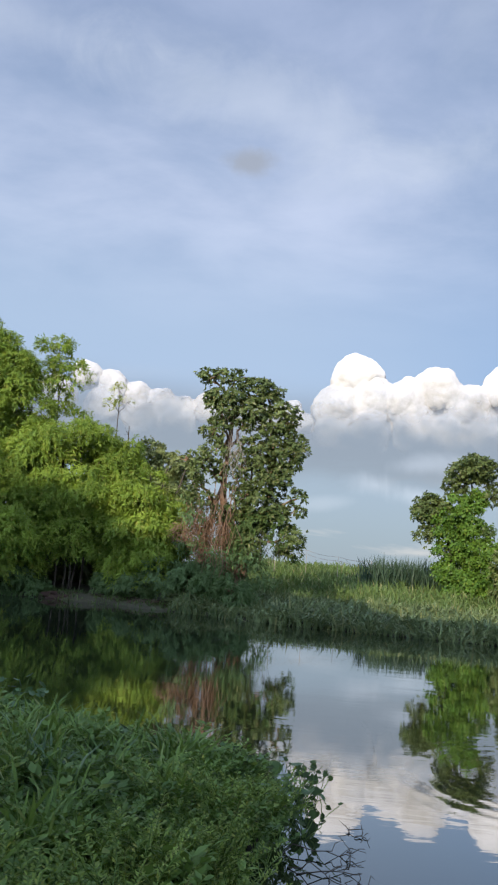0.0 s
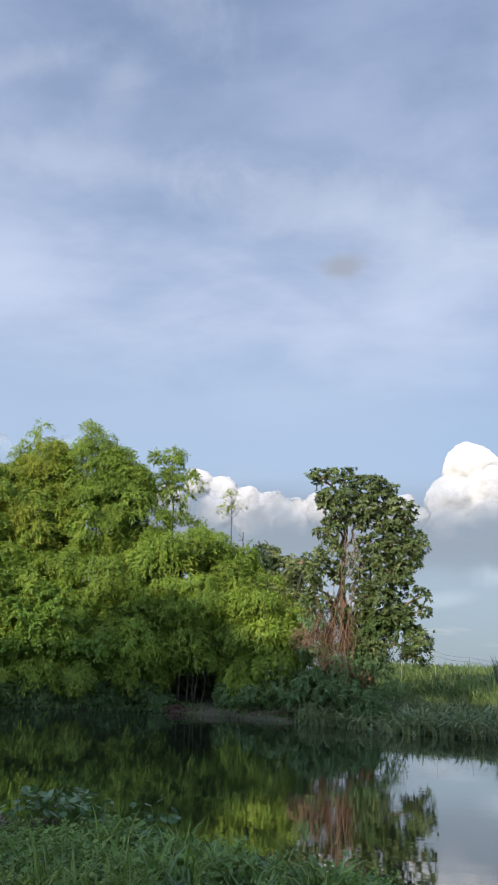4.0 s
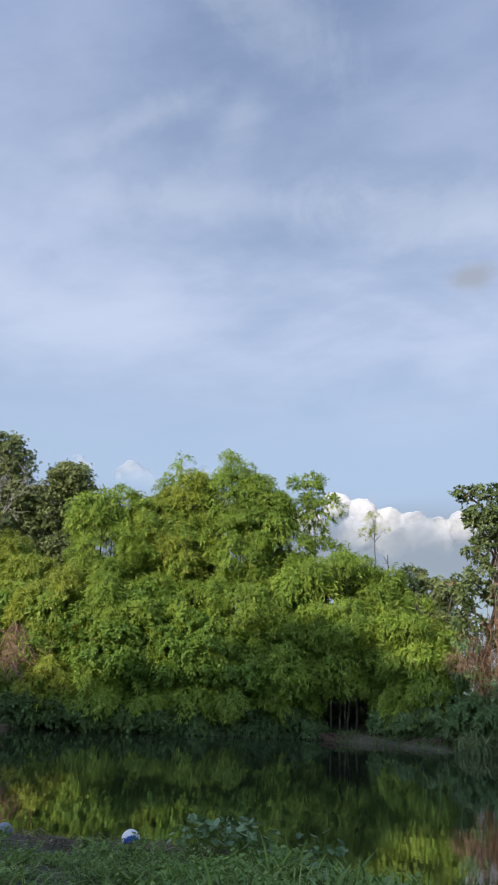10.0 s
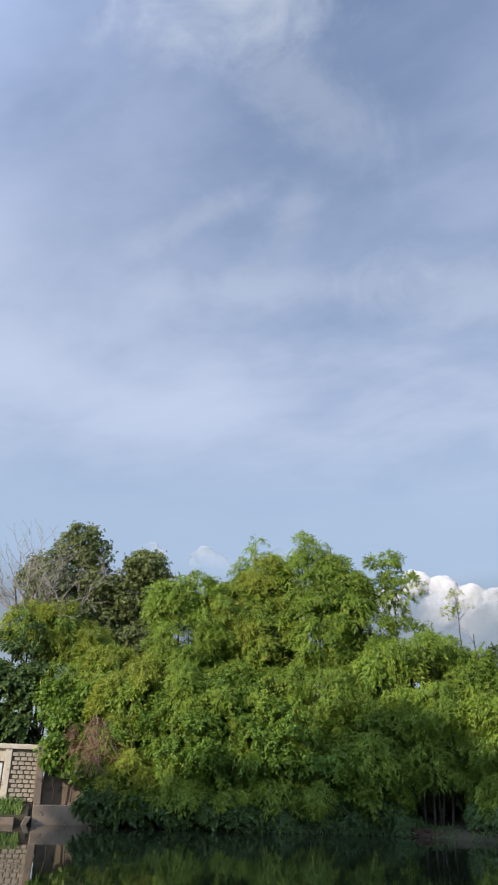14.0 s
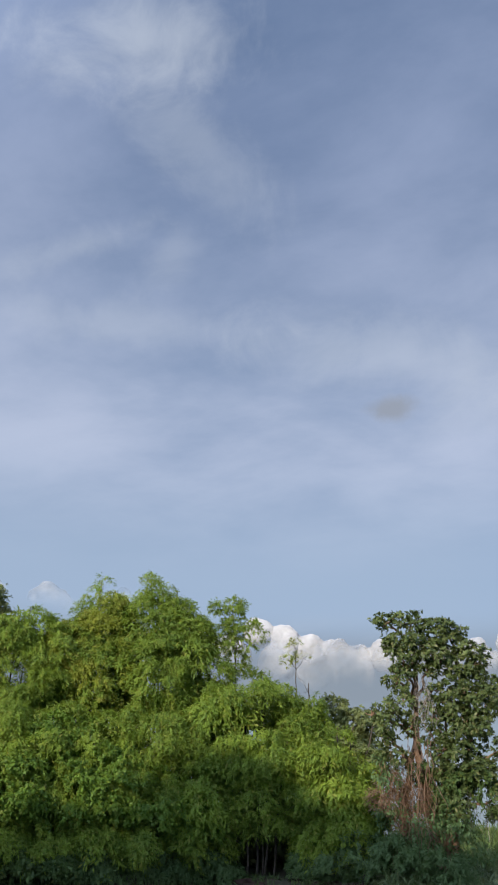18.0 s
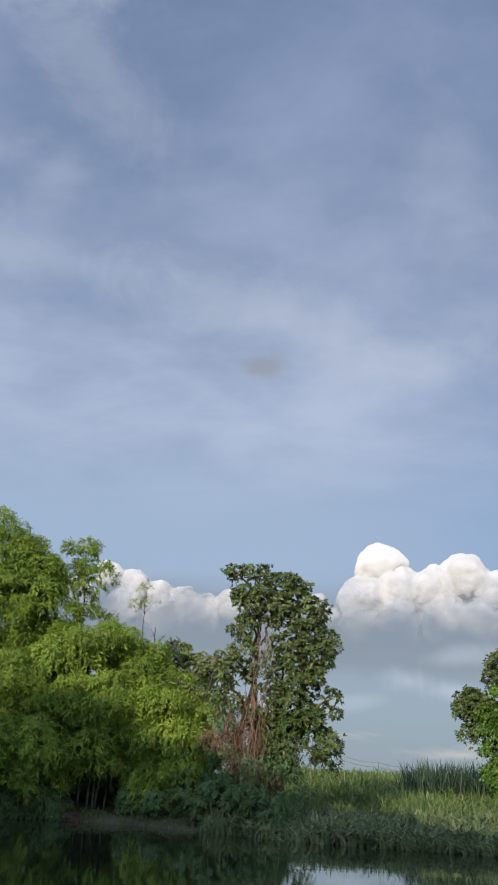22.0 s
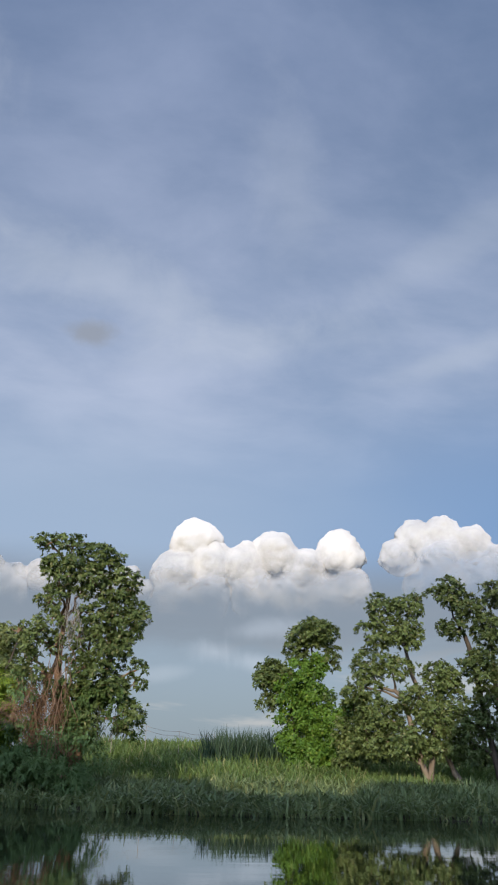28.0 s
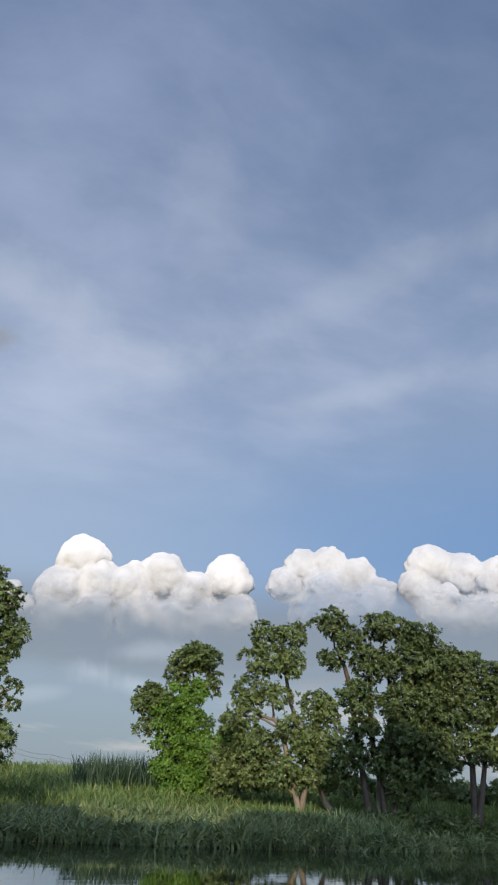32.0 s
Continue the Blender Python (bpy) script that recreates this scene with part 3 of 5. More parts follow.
def clumps(lobes, rng, size):
    """Leafy clumps that fill the lobes with gaps between them: centres, radii and the way outwards."""
    L = np.asarray(lobes, float)
    w = (L[:, 3] * L[:, 4] * L[:, 5]) ** 0.8
    k = rng.choice(len(L), 2600, p=w / w.sum())
    d = unit(rng.normal(size=(len(k), 3)))
    c = L[k, :3] + d * np.maximum(L[k, 3:] - size * 0.45, L[k, 3:] * 0.35) * (rng.uniform(0, 1, len(k)) ** 0.3)[:, None]
    rad = size * rng.uniform(0.5, 1.2, len(k))
    kept = []
    for i in range(len(c)):
        if not kept or np.min(np.linalg.norm((c[kept] - c[i]) * (1, 0.85, 1.2), axis=1) - (rad[kept] + rad[i]) * 0.52) > 0:
            kept.append(i)
    return c[kept], rad[kept], d[kept]


def rosettes(lobes, rng, clump, leaf, slim, dense=1.5):
    """Clumps of rosettes: whorls of leaves on the upper and outer side of each clump, with a few loose ones round it."""
    c, rad, d = clumps(lobes, rng, clump)
    many = np.maximum(3, (dense * 15 * (rad / leaf / 2.2) ** 2)).astype(int)
    j = np.repeat(np.arange(len(c)), many)
    e = unit(rng.normal(size=(len(j), 3)) + d[j] * 0.55 + (0, -0.15, 0.55))
    reach = np.where(rng.uniform(0, 1, len(j)) < 0.10, rng.uniform(1.0, 1.45, len(j)), rng.uniform(0.55, 1.0, len(j)))
    p = c[j] + e * (rad[j] * reach)[:, None] * (1.05, 1.05, 0.8)
    way = unit(e + (0, 0, 0.35) + rng.normal(size=e.shape) * 0.3)
    per = 9
    q = np.repeat(np.arange(len(p)), per)
    splay = unit(np.cross(way[q], unit(rng.normal(size=(len(q), 3)))))
    axis = splay + way[q] * rng.uniform(0.15, 0.9, len(q))[:, None]
    ln = leaf * rng.uniform(0.7, 1.25, len(q))
    base = p[q] + way[q] * (rng.uniform(-0.3, 0.3, len(q)) * leaf)[:, None]
    return leaves(base, axis, ln, ln * slim, 0.12, rng, way[q])


def crown_leaves(lobes, n, per, r, sub, size, mat, style, parent, name="crown", label="", ball=0.68):
    """Leaves over the lobes. style 'hang': drooping sprays; 'tuft': clumps of rosettes; 'ivy': a thick coat of single leaves."""
    if style == "tuft":
        return quads(name, *rosettes(lobes, rng, ball * 0.78, size[0] * 1.1, 0.44), mat, parent, label)
    p, out = bouquet(lobes, n, rng, ball) if style == "ivy" else tufts(lobes, n, sub, rng)[:2]
    n = len(p)
    c = np.repeat(np.arange(n), per)
    if style == "hang":
        s = rng.uniform(0, 1, len(c)) ** 0.8
        swing = unit(out * (1, 1, 0.2) + rng.normal(size=(n, 3)) * (0.5, 0.4, 0.1))
        base = p[c] + swing[c] * (s * r)[:, None]
        base[:, 2] += r * 0.5 * s - r * 1.05 * s ** 2
        base += rng.normal(size=base.shape) * r * 0.10
        axis = swing[c] * 0.7 + (0, 0, -0.5) + rng.normal(size=base.shape) * 0.5
        face = unit(swing * 0.7 + out * 0.4 + (0, 0, 0.55))[c]
    else:
        base = p[c] + rng.normal(size=(len(c), 3)) * r * 0.36
        axis = out[c] * 0.3 + (0, 0, -0.55) + rng.normal(size=base.shape) * 0.5
        face = (unit(out * (1, 1, 0.4) + rng.normal(size=out.shape) * 0.3) + (0, 0, 0.3))[c]
    ln = size[0] * rng.uniform(0.65, 1.3, len(c))
    return quads(name, *leaves(base, axis, ln, ln * size[1], 0.1, rng, face), mat, parent, label)


def lobes_at(rows):
    """Rows of azimuth, elevation, distance, half width and half height in degrees."""
    out = []
    for az, el, d, w, h in rows:
        x, y, z = at(az, el, d)
        k = d * radians(1)
        out.append((x, y, z, w * k, min(w, 3.2) * k * 0.9, h * k))
    return out


def limbs(foot, lobes, mains, d, r0, r1):
    """Main stems through (azimuth, elevation) points d metres off, and a branch from the nearest of them to each lobe; seen from foot."""
    out, pts = [], []
    for m in mains:
        q = np.array([at(az, el, d + 0.4 * i) for i, (az, el) in enumerate(m)]) - foot
        q[0, 2] = min(q[0, 2], -0.15)
        s = np.linspace(0, len(q) - 1, 3 * len(q))
        c = np.stack([np.interp(s, np.arange(len(q)), q[:, i]) for i in range(3)], 1)
        c[1:-1] = (c[:-2] + c[1:-1] * 2 + c[2:]) / 4 + rng.normal(size=(len(c) - 2, 3)) * 0.04
        rad = np.linspace(r0, r1 * 1.5, len(c))
        out.append(np.concatenate([c, rad[:, None]], 1))
        pts += [(*a, b) for a, b in zip(c, rad)]
    pts = np.array(pts)
    for l in lobes:
        goal = np.array(l[:3])
        dist = np.linalg.norm(pts[:, :3] - goal, axis=1) + np.where(pts[:, 2] > goal[2] - 0.2, 4.0, 0.0) + np.where(pts[:, 2] < 1.0, 3.0, 0.0)
        a = pts[dist.argmin()]
        out.append(bent(a[:3], goal + (0, 0, l[5] * 0.3), min(a[3] * 0.7, 0.10), r1 * 0.6, 7, 0.2))
        for _ in range(3):
            tip = goal + unit(rng.normal(size=3) + (0, -0.3, 0.2)) * np.array(l[3:]) * 0.9
            out.append(bent(goal - (0, 0, l[5] * 0.2), tip, r1 * 0.6, 0.008, 5, 0.25))
    return out


def tree(name, label, category, az, d, rows, n, per, r, sub, size, mat, style, bark, trunk, mains, group="", ball=0.68):
    foot = polar(az, d)
    foot[2] = ground_z(foot[0], foot[1])
    t = thing(name, label, category, foot, group)
    lobes = [tuple(np.array(l[:3]) - foot) + tuple(l[3:]) for l in lobes_at(rows)]
    wood = limbs(foot, lobes, mains, d, *trunk)
    for i, stem in enumerate(wood[:len(mains)]):
        quads("cane" if category == "bamboo" else "limb" if i else "trunk", *tubes([stem]), bark, t, smooth=True)
    tagged(quads("branchwork", *tubes(wood[len(mains):]), bark, t, smooth=True), kind="stuff")
    crown_leaves(lobes, n, per, r, sub, size, mat, style, t, ball=ball)
    return t, lobes, foot


G_BAM = "bamboo clumps on the far bank"
BAMBOO = [
    ("tall bamboo clump with yellow-green drooping sprays", -23.8, 43, [(-24.2, 9.0, 43, 2.8, 4.4), (-24.3, 13.2, 43.5, 2.0, 2.7), (-25.8, 11.2, 43, 2.1, 2.4)], 1500, M_BAMBOO_Y),
    ("tallest bamboo clump with feathery green top", -20.2, 43, [(-20.2, 9.2, 43, 3.2, 4.6), (-20.9, 13.2, 43, 1.9, 2.6), (-19.3, 13.6, 43, 1.2, 2.0), (-18.0, 12.2, 43, 1.8, 2.3), (-16.7, 10.2, 43, 2.1, 2.8)], 2000, M_BAMBOO),
    ("bamboo clump with arching side sprays", -29.0, 42.5, [(-29.4, 8.6, 42.5, 2.8, 3.8), (-28.9, 12.3, 42.5, 1.5, 1.6), (-30.6, 11.6, 42.5, 1.6, 1.4), (-27.0, 10.2, 42, 2.0, 2.8)], 1300, M_BAMBOO),
    ("broad dome of drooping bamboo leaves", -12.5, 40.5, [(-12.4, 5.4, 40.5, 4.0, 5.0), (-9.8, 4.4, 40.5, 2.9, 4.2), (-15.0, 5.4, 40.5, 2.8, 4.6), (-11.5, 1.8, 40.5, 3.8, 2.6)], 2500, M_BAMBOO),
    ("low bamboo clump leaning over the bank", -7.2, 39.5, [(-7.6, 3.2, 39.5, 2.4, 3.7), (-5.8, 1.8, 39, 1.5, 3.2), (-8.6, 0.0, 39.4, 1.3, 1.9), (-6.4, 0.0, 38.6, 1.5, 1.8)], 1600, M_BAMBOO),
    ("wide hanging bamboo curtain above the water", -19.6, 40, [(-19.8, 3.2, 40.5, 3.6, 5.0), (-16.8, 2.2, 40, 2.6, 4.4), (-22.2, 2.6, 40, 2.8, 4.6), (-19.5, -0.2, 39.6, 3.0, 2.1), (-16.4, -0.4, 39.8, 2.0, 1.8), (-22.6, -0.2, 39.2, 2.2, 2.2)], 2700, M_BAMBOO),
    ("dense green bamboo hanging over the waterline", -26.8, 39.5, [(-26.8, 2.6, 40, 3.2, 5.2), (-29.4, 2.6, 39.5, 2.4, 5.1), (-24.4, 2.8, 40, 2.6, 4.9), (-29.6, -0.6, 38.6, 2.0, 1.9), (-26.4, -0.6, 38.8, 2.2, 1.8)], 2500, M_BAMBOO),
    ("yellow-green bamboo beside the concrete wall", -32.4, 39.6, [(-32.2, 2.6, 40, 2.5, 5.0), (-33.8, 2.6, 39.8, 1.6, 4.2), (-31.2, 5.6, 41, 1.9, 2.6), (-32.6, -0.4, 38.8, 1.9, 2.0), (-34.6, 0.6, 39.6, 1.0, 1.4)], 1900, M_BAMBOO_Y),
    ("vine-hung bamboo clump behind the concrete wall", -39.5, 45, [(-38.2, 8.8, 45, 1.9, 2.6), (-36.6, 8.4, 44.5, 1.6, 2.2), (-40.6, 9.2, 45.5, 1.6, 2.0), (-35.6, 6.4, 43, 1.6, 2.4), (-37.4, 6.0, 43.5, 1.7, 2.4), (-34.4, 6.4, 42, 1.5, 2.2)], 1700, M_BAMBOO_Y),
]
for label, az, d, rows, n, mat in BAMBOO:
    canes = [[(az + o, -1.2), (az + o * 1.3, 3.0), (az + o * 2.2, min(13.0, rows[0][1] + 4.0))] for o in (-1.1, -0.5, 0.1, 0.6, 1.2)]
    t, lobes, foot = tree("bamboo_clump", label, "bamboo", az, d, rows, int(n * 2.3), 15, 0.46, 0.52, (0.19, 0.24), mat, "hang", M_BARK, (0.06, 0.025), canes, G_BAM)
    inner = [(*l[:3], l[3] * 0.74, l[4] * 0.74, l[5] * 0.8) for l in lobes]
    crown_leaves(inner, int(n * 0.6), 16, 0.7, 0.9, (0.27, 0.24), M_BAMBOO, "hang", t, "inner_leaves")

tree("bamboo_spray", "single tall bamboo cane with a leafy tip", "bamboo", -14.6, 43, [(-14.8, 15.0, 43, 0.8, 0.9), (-14.2, 14.0, 43, 1.0, 0.9), (-13.4, 13.2, 43, 1.0, 0.8), (-14.2, 12.4, 43, 0.9, 0.8), (-15.7, 15.0, 43, 0.35, 0.4), (-14.4, 11.0, 43, 1.0, 1.1), (-15.2, 13.2, 43, 0.6, 0.7)], 560, 11, 0.34, 0.36, (0.21, 0.25), M_BAMBOO, "hang", M_BARK, (0.05, 0.02), [[(-14.4, -1), (-14.2, 8), (-14.3, 12), (-14.7, 15.0)]], G_BAM)
tree("sapling", "thin bare sapling with a sparse leafy tip", "sapling", -9.9, 43, [(-9.8, 12.4, 43, 0.5, 0.5), (-10.4, 11.6, 43, 0.5, 0.4), (-9.2, 11.7, 43, 0.45, 0.4)], 60, 8, 0.3, 0.3, (0.17, 0.26), M_BAMBOO_Y, "hang", M_BARK, (0.04, 0.012), [[(-9.7, -1), (-9.7, 7), (-9.9, 10.5), (-10.0, 12.6)]])
# a few shoots that stand out of the bamboo tops
for az, el0, el1, d in ((-20.9, 14, 17.4, 43), (-18.9, 13, 16.3, 43), (-24.6, 14, 16.6, 43.4), (-17.4, 12, 14.8, 43), (-29.4, 12, 14.3, 42.5), (-22.6, 13, 15.4, 43), (-20.0, 13, 16.6, 43), (-25.8, 12, 14.9, 43), (-30.6, 11, 13.6, 42.5),
                        (-16.2, 11, 13.4, 43), (-23.5, 14, 16.0, 43.4), (-12.4, 8, 10.9, 40.5), (-9.0, 7.5, 10.2, 40.5), (-19.4, 13.5, 15.8, 42.6)):
    tree("bamboo_shoot", "slender bamboo tip above the clump", "bamboo", az, d, [(az, el1 - 0.7, d, 0.45, 0.7), (az + 0.4, el1 - 1.6, d, 0.6, 0.7), (az - 0.5, el1 - 1.9, d, 0.5, 0.6)], 120, 11, 0.36, 0.34, (0.20, 0.24), M_BAMBOO, "hang", M_BARK, (0.05, 0.015), [[(az + 0.4, -1), (az + 0.2, el0 - 4), (az, el1 - 0.2)]], "bamboo tips")

# trees behind the bamboo
BL = dict(style="tuft", bark=M_BARK)
tree("tree", "tall broadleaf tree behind the bamboo", "tree", -37, 54, [(-37.6, 15.2, 54, 1.8, 1.7), (-36.4, 14.0, 54, 1.4, 1.2), (-39.6, 12.8, 54, 2.1, 2.0), (-36.2, 12.0, 54, 1.9, 1.9), (-37.8, 12.6, 54, 1.6, 1.6), (-38, 9.8, 54, 2.6, 2.2), (-35.4, 9.6, 54, 1.6, 1.8)], 1500, 28, 0.56, 0.68, (0.165, 0.54), M_BACK, trunk=(0.2, 0.05), mains=[[(-37.2, -0.6), (-37.4, 7), (-37.6, 13)]], ball=0.85, **BL)
tree("tree", "rounded broadleaf tree behind the bamboo", "tree", -33, 54, [(-32.7, 14.0, 54, 1.9, 1.6), (-34.0, 11.8, 54, 1.8, 1.8), (-31.4, 13.0, 54, 1.2, 1.2), (-31.8, 11.2, 54, 1.4, 1.4), (-33.2, 8.8, 54, 2.2, 1.8)], 1200, 28, 0.56, 0.68, (0.165, 0.54), M_BACK, trunk=(0.2, 0.05), mains=[[(-33, -0.6), (-33.2, 7), (-32.8, 13)]], ball=0.85, **BL)
tree("tree", "low broadleaf tree behind the bamboo dome", "tree", -6.2, 52, [(-7.2, 7.6, 52, 1.6, 1.6), (-5.4, 7.0, 52, 1.5, 1.5), (-6, 4.5, 52, 2.6, 2.6), (-8.6, 5.4, 52, 1.6, 2)], 900, 28, 0.48, 0.59, (0.165, 0.54), M_BACK, trunk=(0.16, 0.05), mains=[[(-6.2, -0.6), (-6.4, 3), (-7, 6)]], ball=0.85, **BL)

# the tree at the bend
V_CROWN = [(-3.5, 14.1, 1.1, 0.9), (-1.6, 14.3, 1.2, 1.0), (-2.4, 12.7, 1.4, 0.9), (0.8, 13.4, 1.6, 1.1), (-2.8, 10.3, 1.0, 1.5), (-3.4, 8.0, 1.2, 1.3), (-3.6, 6.2, 0.9, 1.1), (0.2, 11.7, 1.3, 1.1),
           (2.3, 11.4, 1.4, 1.5), (3.3, 9.2, 1.1, 1.8), (1.2, 9.2, 1.4, 1.6), (1.7, 6.9, 1.9, 1.6), (3.9, 5.4, 0.9, 1.3), (0.1, 6.1, 1.0, 1.6), (1.8, 4.7, 1.7, 1.1), (0.6, 2.6, 1.0, 1.7), (3.6, 2.7, 0.8, 1.2), (-1.9, 7.4, 0.6, 1.1)]
V_FILL = [(-0.7, 12.7, 1.1, 1.0), (-0.5, 8.0, 0.9, 0.9), (-4.6, 8.0, 0.6, 0.5), (-2.6, 5.4, 0.6, 0.8), (-1.6, 11.6, 1.0, 0.9), (-0.5, 10.8, 0.8, 0.8), (-2.2, 11.6, 0.9, 0.9), (-2.4, 9.2, 0.8, 0.9),
          (-2.0, 10.4, 0.7, 0.8), (-0.1, 9.7, 0.7, 0.8), (0.0, 4.4, 0.9, 1.3), (0.3, 2.2, 0.8, 1.5), (2.2, 9.8, 1.2, 1.2), (2.6, 8.2, 1.2, 1.0), (0.6, 8.0, 1.0, 1.0), (-1.4, 6.2, 0.5, 0.8), (2.9, 4.4, 0.8, 0.8)]
vt, vlobes, vfoot = tree("vine_draped_tree", "tall broadleaf tree hung with dead reddish vines", "tree", -1.2, 37.5, [(a, e, 37, w, h) for a, e, w, h in V_CROWN + V_FILL],
     3000, 28, 0.44, 0.51, (0.165, 0.54), M_BROAD, "tuft", M_BARK_RED, (0.24, 0.06),
     [[(-0.5, -1.4), (-1.0, 1.9), (-1.65, 5.1), (-1.65, 7.4), (-1.3, 10.5), (-1.5, 13.4)], [(0.5, -1.6), (0.4, 3.0), (1.8, 5.3), (2.1, 8.0), (1.3, 12.4)], [(-2.9, -1.6), (-2.7, 2.1), (-2.1, 4.7), (-1.7, 6.4)], [(-0.2, -1.6), (0.0, 2.2), (0.3, 6.4)]])


def strands(n, az, el, length, d, mat, rad, name, label, parent, foot):
    """Thin hanging vines between azimuths az from elevations el, down by length."""
    out = []
    for _ in range(n):
        a = at(rng.uniform(*az), rng.uniform(*el), d + rng.normal() * 0.6) - foot
        b = a + (rng.normal() * 0.25, rng.normal() * 0.2, -rng.uniform(*length))
        b[2] = max(b[2], 0.0)
        out.append(bent(a, b, rad, rad * 0.6, 6, 0.35))
    return tagged(quads(name, *tubes(out, 3), mat, parent, label), kind="stuff")


M_VINE_RED = rough_material("dry_vine_stem", (0.12, 0.062, 0.030), (0.25, 0.140, 0.072), 1.0, 0.9, 0.3, 12.0)
strands(110, (-3.6, -0.6), (2.2, 6.0), (1.2, 3.6), 37.0, M_VINE_RED, 0.008, "dead_vine_tangle", "tangle of dry reddish vine stems", vt, vfoot)
strands(34, (-1.6, -0.5), (9.0, 10.6), (1.0, 2.0), 36.6, M_TWIG, 0.011, "grey_vine_curtain", "curtain of pale dead vine", vt, vfoot)
strands(22, (1.2, 3.5), (2.4, 4.0), (0.8, 2.2), 36.8, M_BARK, 0.008, "hanging_root_curtain", "pale hanging stems", vt, vfoot)
strands(24, (-2.2, -0.5), (4.0, 7.5), (3.0, 5.0), 36.6, M_BARK_RED, 0.02, "vine_rope", "ropes of dry vine round the trunk", vt, vfoot)
crown_leaves([tuple(np.array(l[:3]) - vfoot) + tuple(l[3:]) for l in lobes_at([(-3.7, 3.2, 37.6, 0.6, 2.4), (-2.0, 2.6, 37.8, 0.6, 2.4), (-3.9, 5.0, 37.6, 0.5, 1.0), (-1.2, 2.6, 37.6, 0.5, 1.8)])], 330, 13, 0.5, 0.5, (0.2, 0.2), M_DEAD, "hang", vt, "dry_leaves", "withered brown vine leaves")
crown_leaves([tuple(np.array(l[:3]) - vfoot) + tuple(l[3:]) for l in lobes_at([(-2.2, 0.6, 37.2, 2.2, 2.0), (0.4, 0.6, 37.4, 1.6, 2.2), (-3.9, 4.0, 37.4, 0.8, 1.8), (0.6, 2.6, 37.2, 1.0, 1.4)])], 240, 14, 0.45, 0.45, (0.2, 0.4), M_GREYBUSH, "ivy", vt, "climbing_vine", "green creeper round the trunks")

crown_leaves([tuple(np.array(l[:3]) - vfoot) + tuple(l[3:]) for l in lobes_at([(0.2, 2.4, 37.3, 0.9, 2.4), (1.2, 3.6, 37.2, 0.9, 1.6), (-0.8, 3.4, 37.6, 0.8, 2.6), (2.6, 3.6, 37, 0.9, 1.1), (3.6, 2.4, 37, 0.6, 1.0)])], 420, 22, 0.4, 0.45, (0.175, 0.42), M_VINE_D, "hang", vt, "hanging_vine", "dark vine hanging round the trunks")

# the right bank
iv, ilobes, ifoot = tree("ivy_covered_tree", "tree smothered in bright green climbing vine", "tree", 16.4, 50,
     [(16.5, 8.6, 50, 1.8, 1.0), (15.3, 7.5, 50, 0.9, 1.0), (17.8, 7.0, 50, 0.8, 0.9), (13.5, 5.6, 50, 1.3, 1.3), (13.4, 3.9, 50, 0.8, 0.8), (14.4, 5.2, 50.2, 0.7, 1.0)],
     950, 28, 0.4, 0.47, (0.175, 0.45), M_BROAD, "tuft", M_BARK, (0.2, 0.06), [[(16.2, -1), (16.0, 3), (16.4, 7)], [(16.0, 1), (14.6, 4.6)]])
crown_leaves([tuple(np.array(l[:3]) - ifoot) + tuple(l[3:]) for l in lobes_at([(15.5, 5.2, 49.6, 0.8, 2.2), (16.5, 5.4, 49.4, 0.8, 1.9), (14.8, 2.6, 49.4, 0.9, 1.9), (16.4, 3.0, 49.3, 0.9, 2.2), (17.5, 2.4, 49.4, 0.7, 1.8), (18.4, 1.9, 49.6, 0.7, 1.6), (16.2, 0.4, 49.0, 1.6, 0.9), (18.0, 0.3, 49.3, 1.0, 1.0), (14.3, 4.6, 49.5, 0.6, 1.3), (19.0, 2.8, 49.2, 0.7, 1.8)])],
             1500, 16, 0.34, 0.4, (0.16, 0.8), M_IVY, "ivy", iv, "climbing_vine", "bright green climbing vine leaves", 0.5)
# dark leaves added behind the gaps, their colour standing in for shade
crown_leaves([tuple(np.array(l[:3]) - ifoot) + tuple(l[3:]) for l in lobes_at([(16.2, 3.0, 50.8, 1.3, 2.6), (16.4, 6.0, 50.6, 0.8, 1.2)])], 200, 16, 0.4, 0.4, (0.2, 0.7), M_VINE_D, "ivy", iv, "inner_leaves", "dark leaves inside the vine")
tree("bush", "dark green bush at the foot of the trees", "bush", 19.2, 47.5, [(19.5, 1.4, 47.5, 0.9, 1.9), (19.9, 2.8, 47.5, 0.7, 1.1), (18.9, 0.0, 47, 1.2, 0.9), (19.3, 3.9, 47.5, 0.8, 1.2), (18.5, 1.8, 47.5, 0.8, 1.2)], 420, 28, 0.4, 0.42, (0.175, 0.5), M_BROAD, trunk=(0.08, 0.03), mains=[[(19.2, -1), (19.4, 3)]], **BL)
G_R = "broadleaf trees on the right bank"
F_CROWN = [(21.4, 10.4, 1.2, 1.0), (23.4, 10.6, 1.4, 0.9), (21.0, 8.7, 1.2, 1.3), (23.0, 8.6, 1.4, 1.3), (20.2, 6.5, 1.2, 1.1), (22.0, 6.4, 1.3, 1.0), (20.0, 4.8, 1.1, 1.1), (25.5, 5.5, 1.4, 1.4), (23.6, 4.2, 1.2, 1.1),
           (21.2, 3.0, 1.7, 1.3), (25.1, 3.0, 1.9, 1.3), (27.0, 3.0, 1.1, 1.3), (22.8, 1.4, 1.9, 1.2), (20.2, 1.6, 1.4, 1.5), (25.8, 1.3, 1.4, 0.9)]
